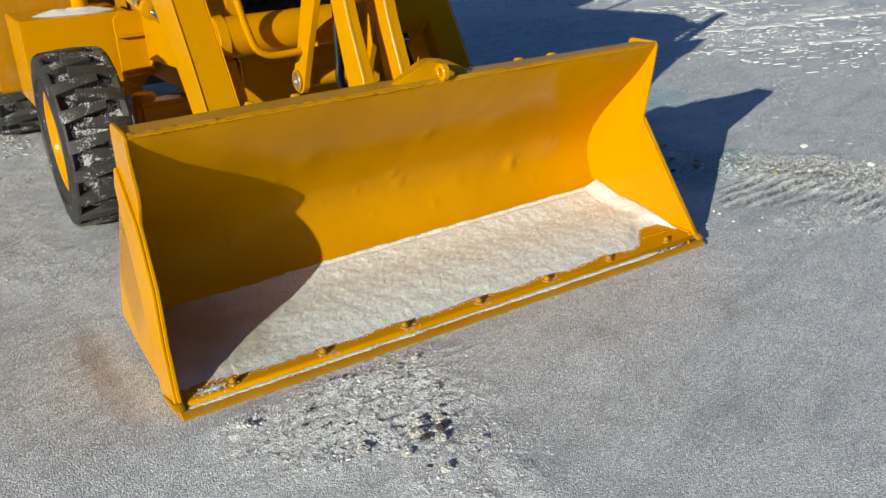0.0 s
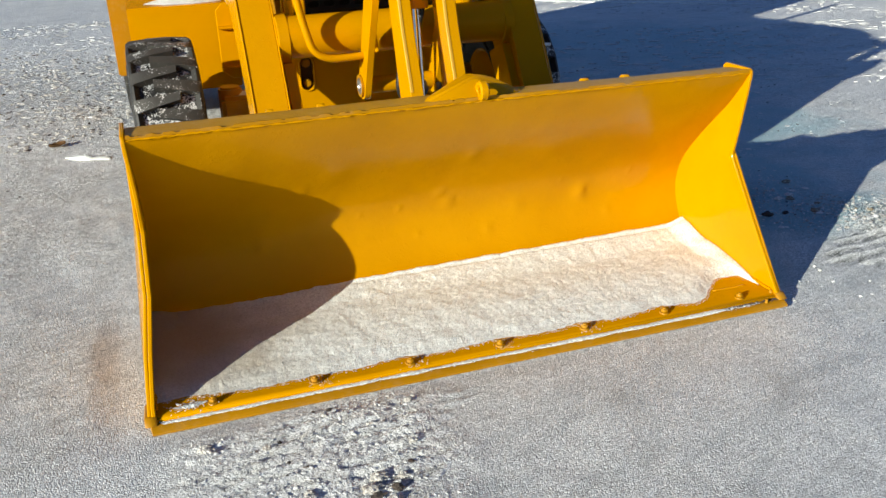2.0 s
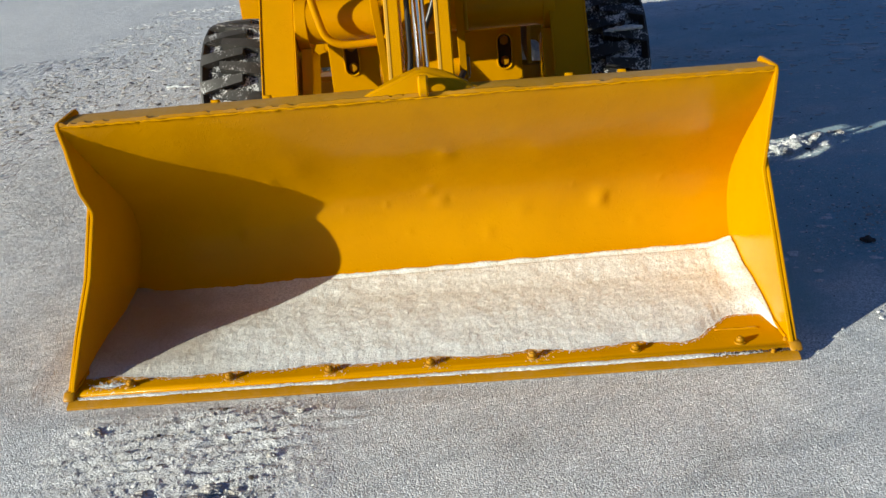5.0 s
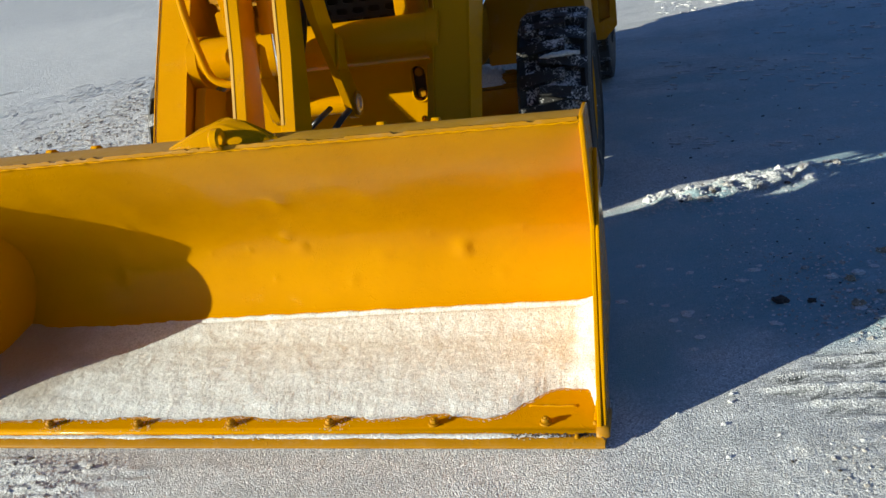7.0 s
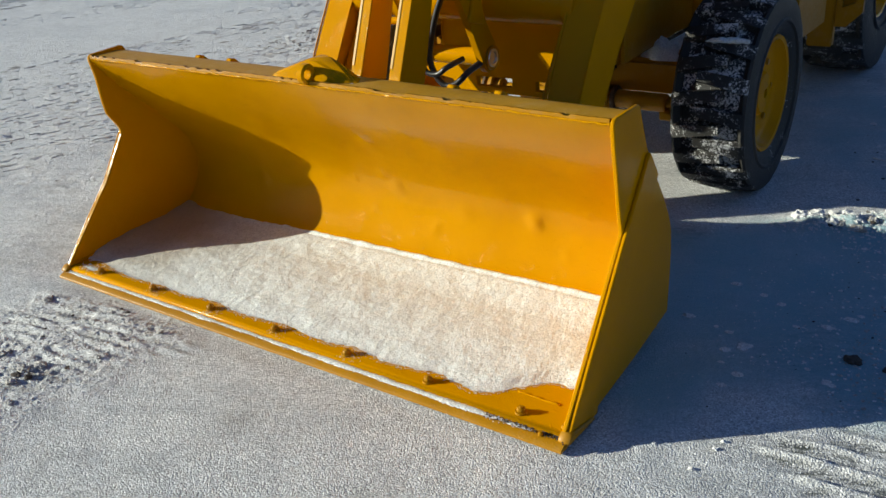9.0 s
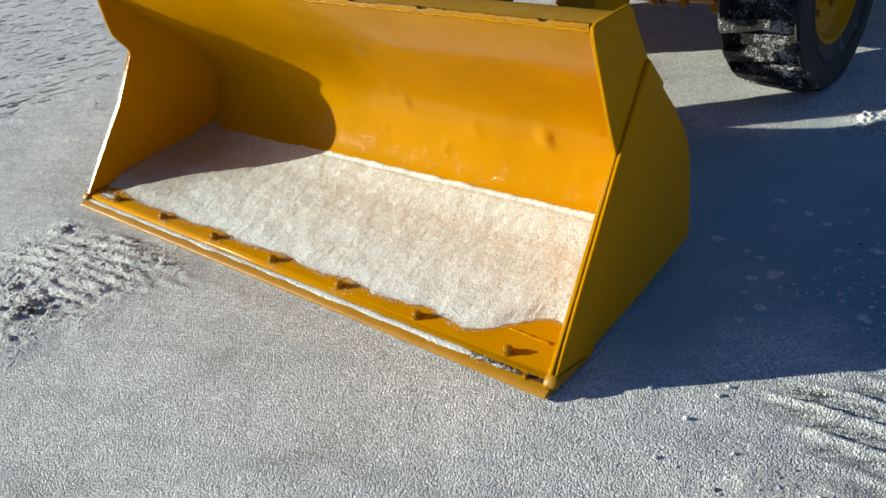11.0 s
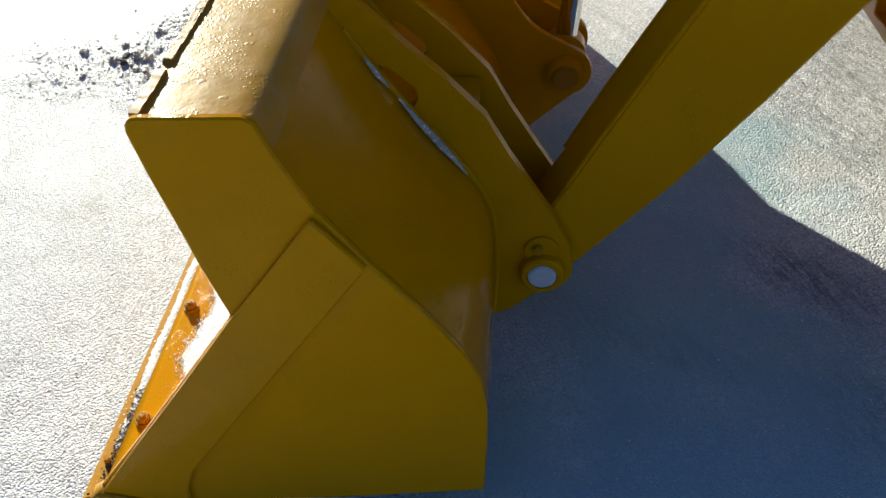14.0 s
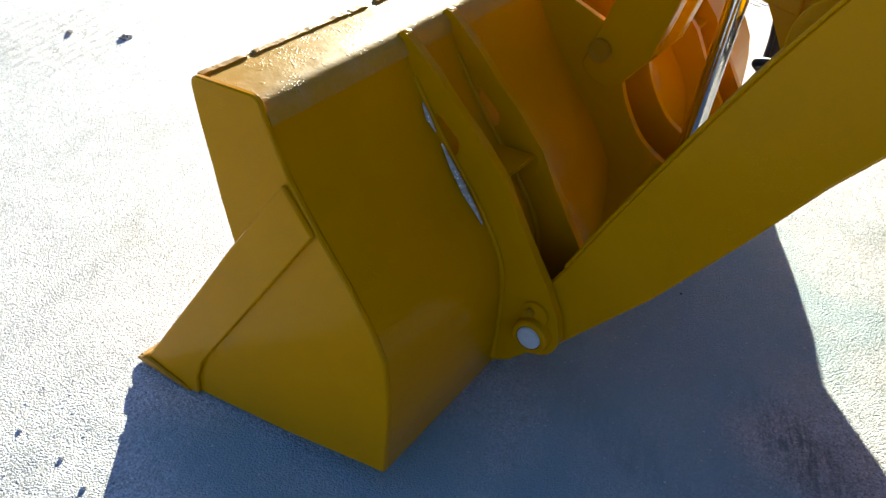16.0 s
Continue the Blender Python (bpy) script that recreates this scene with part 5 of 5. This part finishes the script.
for k in range(46):  # rubble along the wheel rut
    u, w = rng.uniform(-0.85, 0.85), rng.gauss(0, 0.11)
    x, y = 3.92 + 0.5 * u + 0.87 * w, 3.08 - 0.87 * u + 0.5 * w
    if x < 3.7 and y < 3.15:
        continue
    s = 0.006 + 0.014 * rng.random() ** 1.7
    lump("snow_lump", (x, y), (s * rng.uniform(0.9, 1.5), s, s * rng.uniform(0.5, 0.8)), "rough lump of soiled rubble snow beside a tyre print", "snow lump", (CRUMB, DIRTY, BROWN)[k % 3], 110 + k, "soiled rubble snow")
rng = random.Random(21)
for k in range(22):
    u = rng.random()
    x, y = 2.92 + 0.80 * u + rng.uniform(-0.05, 0.05), 4.43 + 0.32 * u + rng.uniform(-0.10, 0.10)
    s = rng.uniform(0.010, 0.026)
    lump("snow_lump", (x, y), (s * rng.uniform(0.9, 1.5), s, s * rng.uniform(0.5, 0.9)), "rough lump of dirty plough snow beside the wheel", "snow lump", DIRTY if k % 2 else CRUMB, 30 + k, "plough snow lumps")


def drift(name, points, radii, label, mat=SNOW, flat=0.7, seed=0, rough=0.35):
    """A crumbly streak of snow along a line, thick and thin by turns."""
    bm = bmesh.new()
    ps, rings = [Vector(p) for p in points], []
    length = sum((b - a).length for a, b in zip(ps, ps[1:]))
    for i, (a, b) in enumerate(zip(ps, ps[1:])):
        steps = max(3, int((b - a).length / max(radii) * 2.2))
        way = (b - a).normalized()
        side = way.cross(Vector((0, 0, 1))).normalized()
        up = side.cross(way)
        for k in range(steps + (i == len(ps) - 2)):
            p, r = a.lerp(b, k / steps), radii[i] + (radii[i + 1] - radii[i]) * k / steps
            ring = []
            for q in range(12):
                t = q * math.pi / 6
                d = side * math.cos(t) + up * math.sin(t) * flat
                g = r * (1 + rough * 2.2 * noise.noise((p + d * r) * (0.9 / max(radii)) + Vector((seed, 0, 0))))
                ring.append(bm.verts.new(p + d * g))
            rings.append(ring)
    for a, b in zip(rings, rings[1:]):
        for q in range(12):
            bm.faces.new((a[q - 1], a[q], b[q], b[q - 1]))
    bm.faces.new(rings[0])
    bm.faces.new(rings[-1])
    return tagged(part(name, bm, mat, None, "", 70), label, "snow")


# two dull streaks added in place of sky reflections along the rib weld
drift("snow_streak", [(2.346, 3.238, 0.622), (2.350, 3.270, 0.577), (2.352, 3.302, 0.535), (2.349, 3.332, 0.492), (2.346, 3.352, 0.459)], [0.002, 0.007, 0.0095, 0.006, 0.002], "thin pale streak standing in for sky reflection in the rib weld", DIRTY, seed=3, rough=0.08)
drift("snow_streak", [(2.346, 3.186, 0.702), (2.349, 3.204, 0.672), (2.346, 3.222, 0.644)], [0.002, 0.0065, 0.002], "thin pale streak standing in for sky reflection in the rib weld", DIRTY, seed=5, rough=0.08)
drift("snow_ridge", [(6.535, 6.727, 0.0), (7.04, 6.495, 0.0), (7.625, 6.285, 0.0), (9.189, 6.009, 0.0)], [0.030, 0.070, 0.100, 0.110], "white snow ridge along a tyre track", CRUMB, seed=5, flat=0.16, rough=0.55)
drift("snow_ridge", [(5.862, 5.83, 0.0), (6.621, 5.516, 0.0), (7.41, 5.23, 0.0), (8.30, 4.90, 0.0)], [0.030, 0.060, 0.095, 0.110], "white snow ridge along a tyre track", CRUMB, seed=6, flat=0.16, rough=0.55)
drift("snow_ridge", [(7.683, 6.332, 0.0), (8.30, 6.50, 0.0), (9.50, 6.79, 0.0)], [0.060, 0.150, 0.160], "crusted white snow ridge where two tyre tracks part", CRUMB, seed=16, flat=0.16, rough=0.55)
drift("snow_ridge", [(7.794, 6.562, 0.0), (8.10, 7.15, 0.0), (8.60, 8.15, 0.0)], [0.040, 0.100, 0.080], "crusted white snow ridge where two tyre tracks part", CRUMB, seed=17, flat=0.16, rough=0.55)
drift("snow_ridge", [(3.7, 10.72, 0.0), (4.3, 10.96, 0.0), (4.75, 11.14, 0.0)], [0.010, 0.026, 0.018], "sunlit white snow ridge beyond the loader", CRUMB, seed=18, flat=0.4)
drift("snow_ridge", [(4.9, 10.39, 0.0), (5.6, 10.50, 0.0), (6.55, 10.60, 0.0)], [0.016, 0.045, 0.030], "sunlit white snow ridge beyond the loader", CRUMB, seed=19, flat=0.4)
drift("snow_ridge", [(5.6, 12.0, 0.0), (6.6, 10.9, 0.0), (8.2, 9.6, 0.0)], [0.010, 0.025, 0.015], "crusted white snow ridge beside a tyre track", seed=7)
drift("snow_ridge", [(2.92, 4.44, 0.0), (3.3, 4.58, 0.0), (3.75, 4.76, 0.0)], [0.012, 0.026, 0.016], "rough ridge of plough snow beside the front wheel", CRUMB, seed=8, flat=0.55)
drift("snow_streak", [(0.535, 2.712, 0.035), (0.590, 2.702, 0.036), (0.640, 2.716, 0.036)], [0.004, 0.010, 0.004], "clump of snow beside a bolt in the bucket corner", seed=15)
heap("snow_patch", (1.80, 3.010, 0.8385), (0.085, 0.022, 0.003), "thin frost on the bucket rim beside the gusset", seed=12)
drift("snow_streak", [(2.46, 4.474, 0.715), (2.54, 4.466, 0.726), (2.640, 4.470, 0.724)], [0.006, 0.020, 0.013], "clump of sunlit snow stuck on the tyre tread", seed=13)


def grains(name, label, mat, spots, seed, flat=1.0):
    """Loose grains, each a small broken chunk, joined in one mesh."""
    rng = random.Random(seed)
    shape = chunk(random.Random(2), (1, 1, 0.8))
    shape.verts.index_update()
    base, tri = [v.co.copy() for v in shape.verts], [[v.index for v in f.verts] for f in shape.faces]
    verts, faces = [], []
    for x, y, z, r in spots(rng):
        c, d, k = math.cos(x * 900), math.sin(x * 900), len(verts)
        verts += [(x + r * (p.x * c - p.y * d), y + r * (p.x * d + p.y * c), z + r * p.z * flat) for p in base]
        faces += [[k + i for i in f] for f in tri]
    me = bpy.data.meshes.new(name)
    me.from_pydata(verts, [], faces)
    me.materials.append(mat)
    return tagged(new(name, me), label, "snow", kind="stuff")


def edge_spots(rng):
    for _ in range(2600):
        x = rng.uniform(0.50, 2.735)
        y = snow_front(x) + 0.010 - 0.020 * rng.random() ** 2 + 0.005 * fbm(x, 6.1, 40, 2)
        yield x, y, 0.0370 + 0.014 * (y - 2.69) / 0.44 + 0.003 * rng.random() * (y > snow_front(x)), rng.uniform(0.0008, 0.0020)
    for _ in range(1200):
        x = rng.uniform(0.49, 2.66)
        yield x, 2.660 + rng.gauss(0, 0.006), 0.0235, rng.uniform(0.0009, 0.0030)
    for b in range(1, 5):  # grains bridged from the strip to the layer at the bolts
        for _ in range(70):
            x = rng.gauss(0.656 + 0.3242 * b + 0.02, 0.022)
            yield x, rng.uniform(2.668, 2.735), 0.0365 + 0.002 * rng.random(), rng.uniform(0.0008, 0.0022)
    for _ in range(160):
        x, y = rng.gauss(0.585, 0.036), rng.gauss(2.706, 0.016)
        yield x, y, 0.0375 + 0.006 * rng.random(), rng.uniform(0.0012, 0.0034)
    for _ in range(500):
        x = rng.uniform(1.1, 2.72)
        yield x, 3.306 + rng.gauss(0, 0.004), 0.094 + 0.003 * rng.random() + 0.008 * smooth_step(1.5, 2.6, x), rng.uniform(0.0010, 0.0030)


def grit_spots(rng):
    for _ in range(260):
        x = 2.768 - 0.26 * rng.random() ** 1.6
        yield x, 2.662 + rng.gauss(0, 0.005), 0.0235, rng.uniform(0.0012, 0.0034)
    for _ in range(60):
        yield 0.52 + rng.random() * 0.12, 2.72 + rng.gauss(0, 0.012), 0.042, rng.uniform(0.001, 0.002)


def flake_spots(rng):
    for _ in range(620):
        x, y = rng.uniform(2.85, 5.2), rng.uniform(3.15, 6.6)
        yield x, y, ground_height(x, y, looseness(x, y)) + 0.001, 0.003 + 0.020 * rng.random() ** 4


grains("ice_flakes", "small pale ice flakes frozen on the shaded ice", CRUMB, flake_spots, 43, 0.25)
grains("snow_grains", "loose snow grains along the bucket lip", CRUMB, edge_spots, 41, 0.7)
grains("grit", "dark wet grit on the worn end of the cutting edge", CLOD, grit_spots, 42)


def leaf(at, size, turn):
    """A curled dry leaf with a midrib fold."""
    bm = bmesh.new()
    rows = []
    for i in range(9):
        t = i / 8
        w = size * 0.34 * math.sin(math.pi * min(1, t * 0.97 + 0.03)) ** 0.8
        rows.append([bm.verts.new(((t - 0.5) * size, s * w, 0.004 + size * (0.35 * (t - 0.5) ** 2 + 0.16 * abs(s)) + h)) for s in (-1, -0.4, 0, 0.4, 1) for h in (0,)])
    for a, b in zip(rows, rows[1:]):
        for k in range(4):
            bm.faces.new((a[k], a[k + 1], b[k + 1], b[k]))
    bmesh.ops.solidify(bm, geom=list(bm.faces), thickness=0.0012)
    turned(bm, pose(*at, 0, 0, turn))
    return tagged(part("dry_leaf", bm, LEAF_BROWN, None, "", 50), "curled dry brown leaf lying on the ice", "leaf")


leaf((-0.01, 6.36, 0.006), 0.12, 35)
drift("snow_ridge", [(0.06, 6.06, 0.0), (0.18, 5.98, 0.0), (0.32, 5.93, 0.0)], [0.022, 0.042, 0.020], "small white snow ridge on packed ice", seed=9, flat=0.6)
drift("snow_ridge", [(-0.72, 7.62, 0.0), (-0.60, 7.58, 0.0), (-0.47, 7.56, 0.0)], [0.025, 0.030, 0.012], "small white snow ridge on packed ice", seed=10, flat=0.6)
